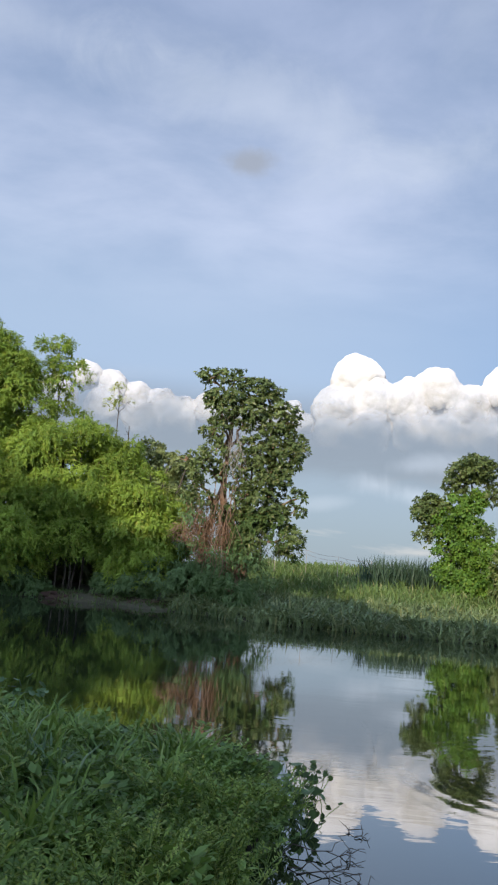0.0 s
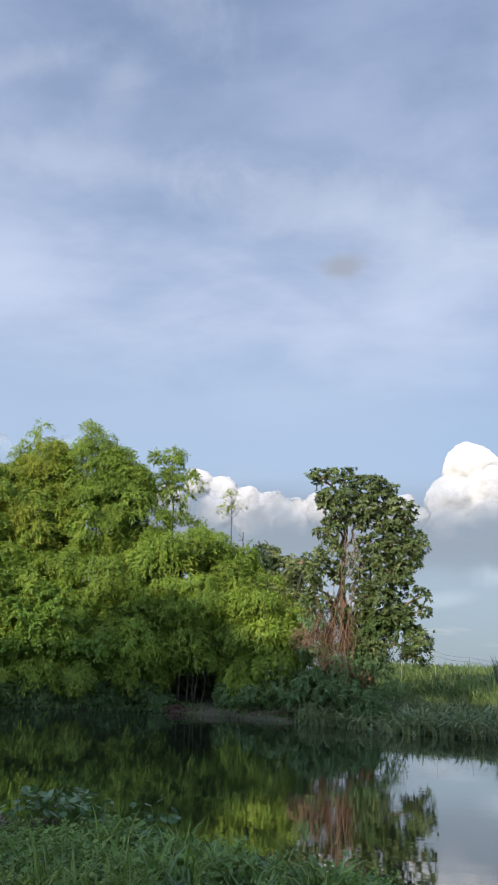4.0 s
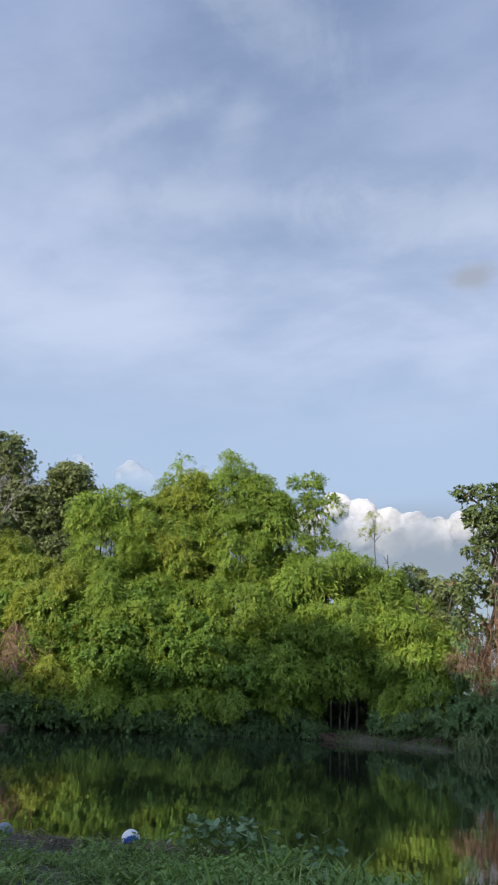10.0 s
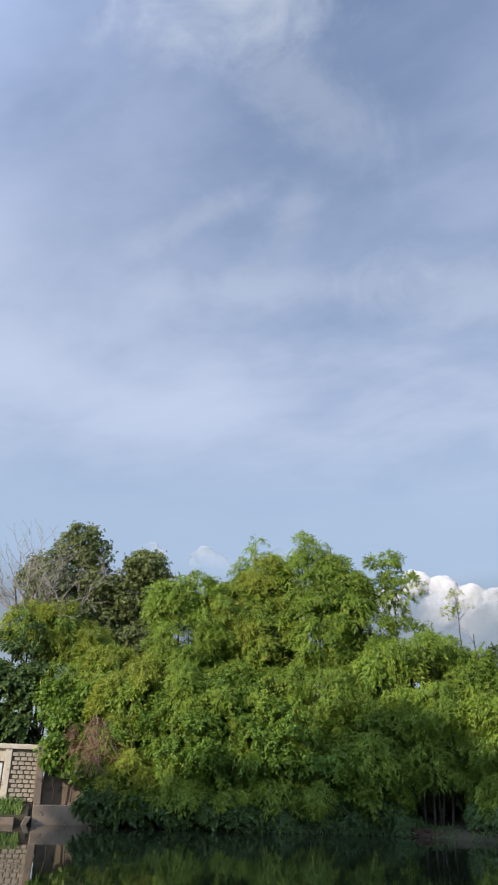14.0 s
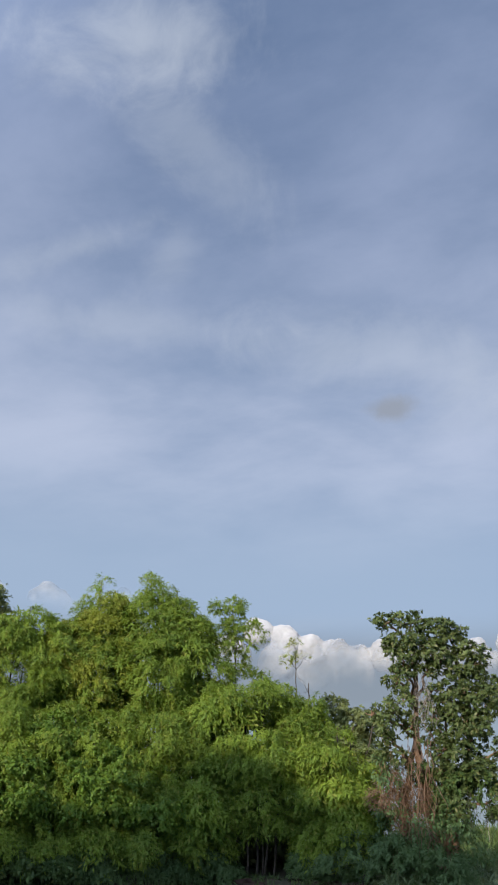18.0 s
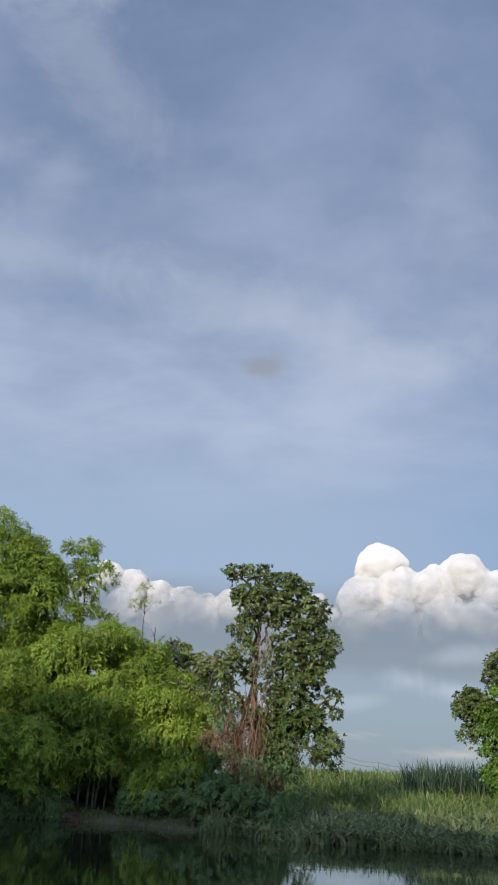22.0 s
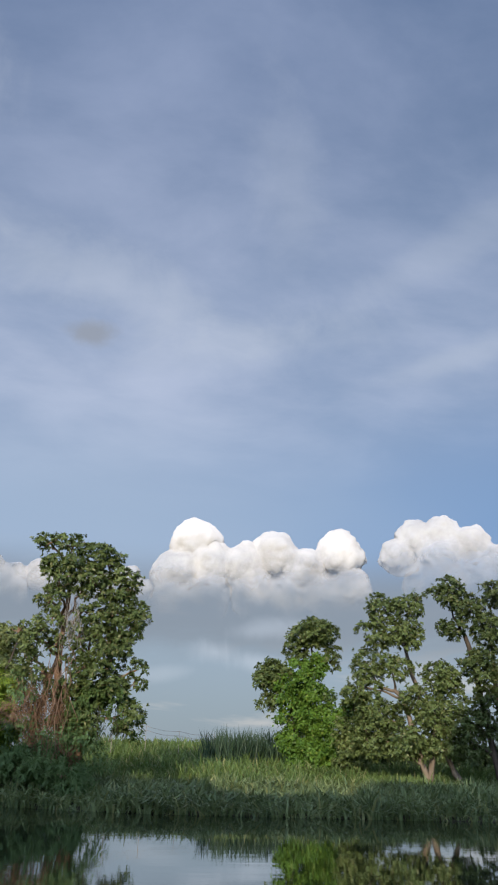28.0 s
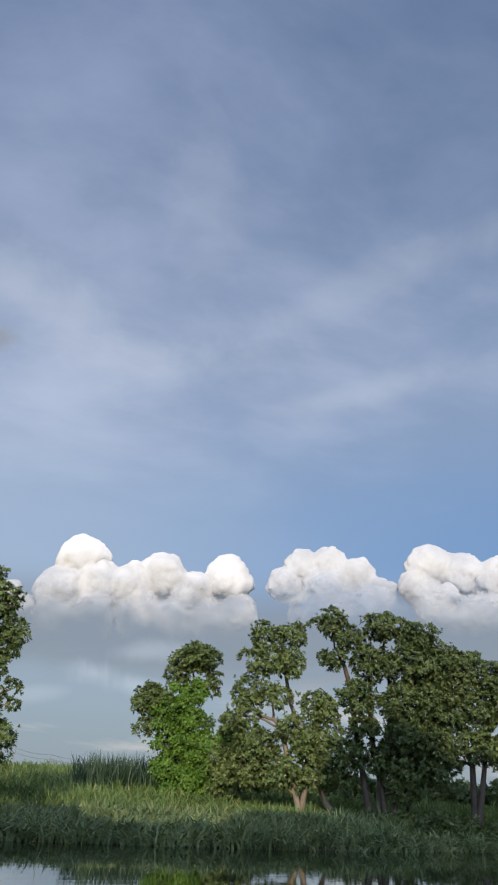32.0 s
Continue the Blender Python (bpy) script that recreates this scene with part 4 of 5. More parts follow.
tree("tree", "broadleaf tree with pale forked trunk", "tree", 25.8, 45, [(a, e, 45, w, h) for a, e, w, h in F_CROWN], 2050, 28, 0.4, 0.49, (0.165, 0.54), M_BROAD, "tuft", M_FORK, (0.17, 0.05),
     [[(26.4, -0.9), (25.5, 0.6), (24.2, 3.3), (23.5, 5.4), (22.9, 8.3), (22.2, 9.8)], [(24.2, 3.4), (25.1, 4.6), (25.6, 6.0)], [(24.3, 3.2), (22.6, 4.8), (21.2, 5.0)]], G_R)
D_CROWN = [(26.3, 11.4, 1.4, 1.0), (27.6, 10.4, 1.1, 1.1), (26.3, 9.0, 1.1, 0.9), (29.9, 11.2, 1.5, 1.1), (32.2, 10.6, 1.6, 1.1), (29.0, 8.7, 1.5, 1.4), (31.6, 8.6, 1.8, 1.4), (28.2, 6.4, 1.5, 1.3), (31.2, 6.1, 1.8, 1.4),
           (33.4, 8.4, 1.2, 1.4), (28.5, 4.3, 1.2, 1.1), (31.1, 3.7, 1.9, 1.4), (33.2, 3.6, 1.4, 1.4), (32.4, 1.7, 2.0, 1.0), (29.4, 2.2, 1.1, 1.0), (33.4, 5.9, 1.2, 1.2), (30.3, 1.9, 1.4, 1.1), (27.9, 2.6, 1.0, 1.0), (27.2, 1.3, 1.0, 0.9), (31.2, 0.6, 1.2, 0.7)]
tree("tree", "dense dark broadleaf tree on a thick trunk", "tree", 29.2, 45, [(a, e, 45, w, h) for a, e, w, h in D_CROWN], 1957, 28, 0.4, 0.51, (0.165, 0.54), M_BROAD_D, "tuft", M_BARK, (0.18, 0.05),
     [[(29.2, -1.0), (29.6, 1.4), (30.2, 4.2), (30.4, 7.0), (30.0, 10.0)], [(29.9, 3.2), (28.9, 5.6), (29.0, 8.6)], [(28.9, 6.4), (27.4, 8.2), (26.5, 9.8)], [(30.2, 4.2), (32.0, 7.5), (32.4, 9.6)]], G_R)
tree("tree", "broadleaf tree at the river bend", "tree", 35.5, 46, [(32.6, 9.9, 46, 1.3, 1.1), (34.2, 9.0, 46, 1.3, 1.2), (33.0, 7.4, 46, 1.5, 1.3), (35.6, 7.4, 46, 1.4, 1.2), (34.2, 5.4, 46, 1.6, 1.3), (36.6, 5.6, 46, 1.5, 1.4), (33.0, 4.2, 46, 1.2, 1.1), (38.6, 6.2, 46, 1.7, 1.6), (36.4, 3.4, 46, 1.6, 1.2), (34.2, 7.2, 46, 1.4, 1.2), (35.6, 8.8, 46, 1.4, 1.0), (37.6, 8.0, 46, 1.4, 1.0), (33.8, 2.6, 46, 1.4, 1.1), (37.4, 7.4, 46, 1.2, 1.0)], 1522, 28, 0.4, 0.51, (0.165, 0.54), M_BROAD_D, "tuft", M_BARK, (0.2, 0.05),
     [[(35.5, -1.0), (35.7, 2.0), (35.0, 5.0), (34.0, 8.0)], [(35.7, 2.0), (36.8, 5.0)]], G_R)
tree("tree", "slim tree under the larger crowns", "tree", 31.4, 47, [(31.2, 3.4, 47, 1.2, 1.4), (32.2, 2.0, 47, 1.2, 1.3), (31.6, 5.0, 47, 1.0, 1.2)], 435, 28, 0.4, 0.47, (0.165, 0.54), M_BROAD_D, "tuft", M_BARK, (0.12, 0.04), [[(31.3, -0.9), (31.4, 3.5)]], G_R)
tree("tree", "leaning tree at the far end of the bank", "tree", 37.6, 47, [(38.4, 3.0, 47, 1.8, 1.5), (40.4, 4.2, 47, 2.0, 2.0), (41.5, 7.0, 47, 2.2, 2.0)], 725, 28, 0.4, 0.51, (0.165, 0.54), M_BROAD, "tuft", M_BARK, (0.15, 0.04), [[(37.6, -0.9), (39.4, 3.5)]], G_R)

# dark leaves added to close the bamboo's foot, standing in for its shade
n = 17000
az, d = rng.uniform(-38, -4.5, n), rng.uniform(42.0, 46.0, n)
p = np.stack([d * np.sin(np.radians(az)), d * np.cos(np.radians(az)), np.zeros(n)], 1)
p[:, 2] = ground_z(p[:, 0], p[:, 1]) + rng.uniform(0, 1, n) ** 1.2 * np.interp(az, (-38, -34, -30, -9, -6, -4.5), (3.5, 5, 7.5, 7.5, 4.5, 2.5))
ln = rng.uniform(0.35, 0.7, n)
tagged(quads("undergrowth", *leaves(p, rng.normal(size=(n, 3)) + (0, 0, 0.6), ln, ln * 0.4), M_BROAD_D), "dense dark leaves added below the bamboo as its shade", "undergrowth", kind="stuff")

# more dark leaves that fill the hollow as painted shade
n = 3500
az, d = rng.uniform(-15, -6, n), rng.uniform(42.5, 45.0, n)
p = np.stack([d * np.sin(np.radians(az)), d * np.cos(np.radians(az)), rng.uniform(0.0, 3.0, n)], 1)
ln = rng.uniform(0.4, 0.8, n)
tagged(quads("undergrowth", *leaves(p, rng.normal(size=(n, 3)) + (0, 0, 0.6), ln, ln * 0.5), M_BROAD_D), "dark leaves added in the hollow under the bamboo dome as shade", "undergrowth", kind="stuff")

# low bushes along the far shore
BUSHES = [(-23.4, 38.8, -1.1, 1.4), (-21.0, 39.2, -0.9, 1.4), (-18.6, 39.6, -0.9, 1.5), (-16.2, 39.8, -0.9, 1.4), (-14.6, 40.2, -0.8, 0.9),
          (-9.0, 39.2, -0.4, 0.8), (-7.2, 38.4, 0.4, 1.1), (-5.4, 37.4, 0.8, 1.2), (-3.8, 36.4, 0.4, 1.1), (-2.0, 35.8, -0.2, 1.0), (-0.2, 35.0, -0.6, 0.9)]
for az, d, top, w in BUSHES:
    mid = (top - 2.7) / 2
    tree("bush", "grey-green bush at the water's edge", "bush", az, d, [(az, mid, d, w, (top + 2.7) / 2), (az + w * 0.7, mid - 0.3, d, w * 0.7, (top + 2.3) / 2)], 210, 18, 0.36, 0.4, (0.2, 0.24), M_GREYBUSH, "hang", M_BARK, (0.03, 0.01), [[(az, -2.4), (az, mid)]], "bushes along the far shore")
# bushes in dark leaf, added for the shade under the overhang
for az, d, top, w in ((-34.4, 38.4, -0.7, 1.2), (-32.4, 38.4, -0.9, 1.3), (-30.4, 38.2, -1.0, 1.3), (-28.2, 38.2, -1.1, 1.3), (-25.8, 38.4, -1.1, 1.4)):
    mid = (top - 2.7) / 2
    tree("bush", "creeper-covered bush hanging over the water, darkened as shade under the bamboo", "bush", az, d, [(az, mid, d, w, (top + 2.7) / 2), (az + w * 0.8, mid - 0.2, d, w * 0.7, (top + 2.4) / 2)], 240, 20, 0.36, 0.4, (0.19, 0.5), M_VINE_D, "hang", M_BARK, (0.03, 0.01), [[(az, -2.4), (az, mid)]], "dark bushes under the bamboo")
for az, d, top, w in ((33.0, 40.0, -0.7, 1.3), (34.6, 40.4, -1.0, 1.2), (31.4, 41.0, -0.9, 1.0), (36.6, 41, -1.2, 1.3)):
    mid = (top - 2.0) / 2
    tree("bush", "dark rounded bush on the low bank", "bush", az, d, [(az, mid, d, w, (top + 2.2) / 2)], 220, 20, 0.36, 0.4, (0.2, 0.4), M_BROAD_D, "tuft", M_BARK, (0.03, 0.01), [[(az, -2.2), (az, mid)]], "bushes on the right bank")

for az, d, top, w in ((20.5, 60, 0.9, 2.4), (24, 62, 0.7, 2.6), (27.6, 60, 0.9, 2.4), (31, 63, 0.6, 2.6), (34.6, 61, 0.8, 2.2), (38.4, 60, 1.0, 2.6), (42, 58, 1.2, 2.8)):
    tree("bush", "dark bush in the field behind the trees", "bush", az, d, [(az, top / 2 - 0.4, d, w, top / 2 + 0.9), (az + 1.4, top / 2 - 0.5, d, w * 0.7, top / 2 + 0.7)], 260, 22, 0.5, 0.5, (0.26, 0.45), M_BROAD_D, "tuft", M_BARK, (0.05, 0.02), [[(az, -1), (az, top / 2)]], "bushes in the field")

# creepers that smother the growth round the wall
creep = thing("vine_thicket", "dark curtain of creepers hanging behind the wall", "vines", polar(-41, 44, 1.0))
cf = polar(-41, 44, 1.0)
crown_leaves([tuple(np.array(l[:3]) - cf) + tuple(l[3:]) for l in lobes_at([(-40.6, 7.0, 43.6, 1.1, 3.0), (-42.4, 7.0, 44, 1.4, 3.4), (-39.8, 4.4, 43.2, 0.9, 2.6), (-41.4, 3.8, 43.4, 1.4, 2.4), (-44.6, 6.0, 44.4, 1.6, 4.2), (-43.2, 3.2, 43.6, 1.2, 2.2), (-47.5, 5.5, 44.6, 2.0, 4.4), (-40.2, 2.7, 43, 1.0, 1.2), (-42.2, 2.2, 43, 1.4, 1.3)])], 1800, 24, 0.5, 0.6, (0.2, 0.6), M_VINE_D, "hang", creep, "creeper_leaves")
quads("stem", *tubes([bent(at(az, -0.6, 43.8) - cf, at(az + 0.4, 7.5, 43.8) - cf, 0.05, 0.02, 7, 0.2) for az in (-40.2, -41.6, -43.4, -45.6)], 5), M_BARK, creep)
creep = thing("vine_thicket", "green creepers draped over the concrete wall", "vines", polar(-36.6, 40.2, 0.78))
cf = polar(-36.6, 40.2, 0.78)
crown_leaves([tuple(np.array(l[:3]) - cf) + tuple(l[3:]) for l in lobes_at([(-37.9, 1.7, 40.3, 0.6, 1.1), (-37.2, 3.4, 41, 1.0, 1.6), (-36.7, 1.0, 40.1, 0.8, 1.1), (-35.6, 0.6, 39.7, 0.9, 1.3), (-34.6, -0.2, 39.2, 0.8, 1.5), (-38.2, 5.0, 42, 0.9, 1.5), (-36.2, 4.4, 41.2, 1.0, 1.2), (-33.6, -0.6, 38.9, 0.8, 1.3)])], 1100, 16, 0.36, 0.45, (0.19, 0.75), M_VINE, "ivy", creep, "creeper_leaves", "", 0.45)
quads("stem", *tubes([bent(at(az, -1.4, 40.3) - cf, at(az + 0.3, 2.5, 40.3) - cf, 0.03, 0.012, 7, 0.2) for az in (-37.6, -36.4, -35.4, -34.4)], 5), M_BARK, creep)

creep = thing("vine_carpet", "carpet of small creeper leaves over the lower bamboo", "vines", polar(-23, 39, 0.3))
cf = polar(-23, 39, 0.3)
crown_leaves([tuple(np.array(l[:3]) - cf) + tuple(l[3:]) for l in lobes_at([(-19.6, 1.6, 39.2, 2.6, 3.0), (-22.4, 2.0, 39.0, 2.4, 3.4), (-25.4, 1.8, 38.8, 2.4, 3.4), (-28.6, 2.0, 38.6, 2.4, 3.4), (-17.0, 0.8, 39.4, 1.8, 2.2), (-24.0, 5.2, 40, 1.8, 1.8), (-31.0, 2.4, 38.8, 1.4, 2.8), (-27.0, 5.4, 39.8, 2.0, 1.8)])], 3400, 14, 0.34, 0.45, (0.15, 0.6), M_VINE, "hang", creep, "creeper_leaves")
quads("stem", *tubes([bent(at(az, -2.0, 40.0) - cf, at(az + 0.6, 3.5, 40.0) - cf, 0.03, 0.012, 7, 0.2) for az in (-18, -20.6, -23, -25.6, -28, -30.4)], 5), M_BARK, creep)

# dead tangle in the bamboo beside the wall
dead = thing("dead_branch_heap", "heap of dry reddish-brown branches caught in the bamboo", "branches", polar(-35.2, 39.2, 0.0))
out = []
for _ in range(150):
    a = at(rng.normal(-35.2, 0.7), rng.uniform(1.0, 3.6), 38.4 + rng.normal() * 0.3) - polar(-35.2, 39.2)
    out.append(bent(a, a + (rng.normal() * 0.7, rng.normal() * 0.3, -rng.uniform(0.2, 1.3)), 0.016, 0.006, 5, 0.3))
for az0, el0, az1, el1 in ((-36.4, 1.6, -35.4, 4.1), (-35.3, 4.1, -34.9, 1.6), (-33.0, 0.8, -32.6, 3.0), (-34.6, 2.4, -33.2, 0.4), (-35.6, 1.8, -34.6, 2.2)):
    out.append(bent(at(az0, el0, 38.2) - polar(-35.2, 39.2), at(az1, el1, 38.2) - polar(-35.2, 39.2), 0.035, 0.02, 6, 0.1))
tagged(quads("branch_tangle", *tubes(out, 4), M_BARK_RED, dead), kind="stuff")
crown_leaves([tuple(at(-35.3, 2.4, 38.6) - polar(-35.2, 39.2)) + (0.9, 0.5, 0.9)], 110, 12, 0.4, 0.4, (0.2, 0.2), M_DEAD, "hang", dead, "dry_leaves", "withered brown leaves")

# bare tree behind the wall
bare = thing("bare_tree", "leafless grey tree above the bamboo", "tree", polar(-39.6, 47, 1.4))
r5 = np.random.default_rng(5)
out, tips = [], [(np.array((0, 0, 0.0)), np.array((0.05, 0, 1.0)), 6.4, 0.20, 0)]
while tips:
    a, d, L, r, lv = tips.pop()
    b = a + unit(d) * L
    out.append(bent(a, b, r, r * 0.55, 6, 0.22))
    if lv < 5:
        for _ in range(3 if lv else 5):
            tips.append((a + (b - a) * r5.uniform(0.5, 1.0), unit(d) + r5.normal(size=3) * 0.5 + (0.12, -0.05, 0.1), L * r5.uniform(0.55, 0.75), r * 0.52, lv + 1))
tagged(quads("branch_crown", *tubes(out, 4), M_TWIG, bare), kind="stuff")


# ---- unseen trees added behind the camera to shade the river and the lower far bank ----
def shade_tree(x, y, top, w):
    foot = np.array((x, y, 0.45))
    t = thing("tree", "unseen tall broadleaf tree added behind the camera to cast shade", "tree", foot, "trees on the near bank")
    lobes = [(0, 0, top - w * 0.8, w, w, w * 0.8), (-w * 0.6, 0.5, top * 0.62, w * 0.9, w * 0.9, top * 0.16), (w * 0.6, -0.5, top * 0.6, w * 0.9, w * 0.9, top * 0.16), (0, 0.6, top * 0.4, w, w * 0.8, top * 0.17)]
    quads("trunk", *tubes([bent((0, 0, -0.2), (0.3, 0, top * 0.9), 0.3, 0.06)] + [bent((0, 0, top * 0.3), l[:3], 0.12, 0.03) for l in lobes]), M_BARK, t, smooth=True)
    crown_leaves(lobes, 420, 14, 1.0, 1.2, (0.62, 0.55), M_BROAD_D, "tuft", t)


# each top is set by how high its shade should reach
for x, y, top, w in ((-60, -9, 13.5, 5.0), (-52, -8, 13.0, 4.6), (-44, -9, 14.0, 3.8), (-37.0, -8.5, 17.2, 2.9), (-31.6, -9, 18.8, 3.2), (-27.2, -8.5, 22.4, 3.2), (-23, -9, 20.8, 2.9), (-19, -8.5, 19.4, 2.8), (-15, -9, 19.4, 2.8),
                     (-11, -8.5, 16.7, 2.8), (-6.5, -9, 16.4, 2.8), (-2, -8.5, 18.6, 3.0), (3, -9, 23.4, 3.2), (8, -8.5, 21.0, 3.2), (13.5, -9, 20.4, 3.4), (20, -9, 19.0, 3.6)):
    shade_tree(x, y, top, w)


# ---- grass and reeds ----
def scatter(n, x0, x1, f0, f1):
    """Places on the far bank between f0 and f1 metres behind the shore."""
    x = rng.uniform(x0, x1, n)
    y = np.interp(x, FAR_X, FAR_Y) + rng.uniform(f0, f1, n)
    return np.stack([x, y, ground_z(x, y) - 0.03], 1)


def grass(name, label, p, h, w, mat, lean=0.5, category="grass"):
    n = len(p)
    hh = h * rng.uniform(0.6, 1.25, n)
    ln = rng.normal(size=(n, 2)) * lean * hh[:, None]
    ob = quads(name, *blades(p, hh, w, ln), mat)
    return tagged(ob, label, category, kind="stuff")


def lumps(x, y, s=1.0):
    return 0.5 + 0.5 * np.sin(x * 1.7 * s + 2 * np.sin(y * 0.9 * s)) * np.sin(y * 2.1 * s + 1.5 * np.sin(x * 0.8 * s))


def sward(name, label, n, x0, x1, f0, f1, h, w, mat, lean, category="grass"):
    p = scatter(n, x0, x1, f0, f1)
    k = lumps(p[:, 0], p[:, 1])
    p = p[rng.uniform(0, 1, n) < 0.45 + 0.55 * k]
    k = lumps(p[:, 0], p[:, 1])
    n = len(p)
    hh = h * rng.uniform(0.55, 1.2, n) * (0.7 + 0.5 * k)
    way = np.stack([np.sin(p[:, 0] * 0.9 + p[:, 1]), -0.4 + np.cos(p[:, 0] * 0.7)], 1) * 0.25
    ln = (rng.normal(size=(n, 2)) * lean + way) * hh[:, None]
    return tagged(quads(name, *blades(p, hh, w * rng.uniform(0.7, 1.3, n), ln), mat), label, category, kind="stuff")


sward("reeds", "tall grey-green reeds bending over the waterline", 25000, -3.0, 23.5, -0.35, 8.2, 0.95, 0.08, M_REED, 0.75, "reeds")
sward("meadow_grass", "sunlit yellow-green grass on the rising bank", 20000, -3.0, 34, 8.0, 16.0, 0.85, 0.05, M_MEADOW, 0.5)
sward("far_grass", "sunlit grass on the upper slope", 26000, -4.0, 38, 14.0, 42.0, 0.95, 0.07, M_MEADOW, 0.5)
p = scatter(1900, 8.0, 14.6, 21.0, 25.0)
p = p[np.abs(p[:, 0] - 11.2) < 3.2 * rng.uniform(0, 1, len(p)) ** 0.6]
grass("cattails", "dark upright cattail stand in the meadow", p, 2.1, 0.05, M_CATTAIL, 0.22, "cattails")
sward("bank_grass", "short grey-green grass along the bamboo shore", 5200, -19, -10.2, -0.2, 2.0, 0.5, 0.05, M_GREYBUSH, 0.5)
sward("shore_grass", "thin grey-green grass on the muddy shore", 800, -10.4, -2, -0.1, 1.6, 0.36, 0.04, M_VINE_D, 0.6)
sward("low_grass", "short dark grass under the trees", 12000, 17, 32, 0.3, 11, 0.45, 0.045, M_NEAR, 0.4)

# ---- near bank ----
def near_points(n, x0, x1, y0, y1, edge=0.0, deep=99.0):
    x, y = rng.uniform(x0, x1, n), rng.uniform(y0, y1, n)
    s = near_shore(x, y)
    ok = (s > edge) & (s < deep) & (np.hypot(x, y) > 1.7)
    x, y = x[ok], y[ok]
    return np.stack([x, y, ground_z(x, y) - 0.03], 1)


def near_grass(name, label, n, x0, x1, y0, y1, h, w, mat, lean, edge=0.0, deep=99.0, clump=0.5):
    p = near_points(n, x0, x1, y0, y1, edge, deep)
    k = lumps(p[:, 0] * 1.8, p[:, 1] * 1.8)
    p = p[rng.uniform(0, 1, len(p)) < 1 - clump + clump * k]
    k = lumps(p[:, 0] * 1.8, p[:, 1] * 1.8)
    m = len(p)
    hh = h * rng.uniform(0.5, 1.25, m) * (0.7 + 0.6 * k)
    # the growth gets shorter towards the muddy edge
    hh *= np.where(p[:, 0] < -3.2, np.clip((near_shore(p[:, 0], p[:, 1]) - 0.4) / 3.4, 0.24, 1.0), 1.0)
    ln = rng.normal(size=(m, 2)) * lean * hh[:, None]
    return tagged(quads(name, *blades(p, hh, w * rng.uniform(0.6, 1.4, m), ln), mat), label, "grass", kind="stuff")


near_grass("near_grass", "lush shaded grass on the near bank", 8500, -13, 0.2, 1.5, 10.6, 0.29, 0.018, M_NEAR, 0.65, 1.1, 99, 0.7)
near_grass("edge_grass", "sparse short grass at the near waterline", 6000, -12, -3.2, 6, 10.8, 0.34, 0.018, M_NEAR, 0.8, 0.0, 1.6, 0.8)
near_grass("edge_grass", "sparse short grass at the near waterline", 5000, -3.2, 0.5, 5, 10.6, 0.17, 0.011, M_NEAR, 0.7, 0.0, 1.2)
near_grass("low_sward", "rough grass and seedlings on the near bank", 9000, -9, -2.4, 5.2, 9.6, 0.30, 0.02, M_NEAR, 0.9, 1.3, 6.0, 0.45)
near_grass("dry_litter", "dry straw and dead blades between the near grass", 5000, -12, 0.2, 3.0, 10.6, 0.10, 0.012, M_DEAD, 1.6, 0.05, 6.0, 0.6)
near_grass("tall_grass", "tall arching blue-green grass blades on the near bank", 2400, -2.6, -0.4, 3.0, 9.6, 0.52, 0.022, M_NEAR, 0.55, 0.9, 99, 0.9)
near_grass("tall_grass", "tall arching grass blades at the back of the near bank", 700, -9, -2.6, 3.0, 8.2, 0.42, 0.02, M_NEAR, 0.55, 2.4, 99, 0.9)


def weed_mesh(leaf, count, height, spread, seed, rows=9, slim=0.55):
    """A low weed: bent stems with leaves in rows."""
    r = np.random.default_rng(seed)
    base, axis, stems = [], [], []
    for _ in range(count):
        a = r.uniform(0, 6.28)
        b = np.array((math.cos(a) * spread * r.uniform(0.3, 1), math.sin(a) * spread * r.uniform(0.3, 1), height * r.uniform(0.6, 1.1)))
        path = bent((0, 0, 0), b, 0.004, 0.002, 6, 0.2, 0.1, r)
        stems.append(path)
        for q in range(rows):
            s = 0.2 + 0.8 * q / (rows - 1)
            c = path[:, :3][min(5, int(s * 5))] + (path[min(5, int(s * 5) + 1), :3] - path[min(5, int(s * 5)), :3]) * (s * 5 - int(s * 5))
            for sgn in (-1, 1):
                base.append(c)
                axis.append(unit(np.cross(b, (0, 0, 1))) * sgn + unit(b) * 0.4 + (0, 0, 0.35) + r.normal(size=3) * 0.25)
    return leaves(np.array(base), np.array(axis), leaf * r.uniform(0.7, 1.3, len(base)), leaf * slim, 0.15, r, (0, 0, 1)), tubes(stems, 3)


WEEDS = [weed_mesh(0.040, 13, 0.27, 0.30, q, 11, 0.5) for q in range(5)]
BIGW = [weed_mesh(0.085, 8, 0.30, 0.28, q + 10) for q in range(4)]


def plant_kind(name, label, data, mat, category="plant", group=""):
    t = thing(name, label, category, (0, 0, -5), group)
    tagged(quads("leaf_spray", *data[0], mat, t), kind="stuff")
    tagged(quads("stem", *data[1], M_NEAR, t), kind="stuff")
    return t


def plant_out(kinds, pts, s0=0.8, s1=1.3):
    """Copies of the plants at the points; the first ones move to the first points."""
    for i, p in enumerate(pts):
        src = kinds[i % len(kinds)]
        m = Matrix.LocRotScale(Vector(p), Euler((rng.normal() * 0.12, rng.normal() * 0.12, rng.uniform(0, 6.28))), None)
        k = rng.uniform(s0, s1)
        ob = src if i < len(kinds) else copy_thing(src, m)
        ob.matrix_basis = m @ Matrix.Diagonal((k, k, k, 1))


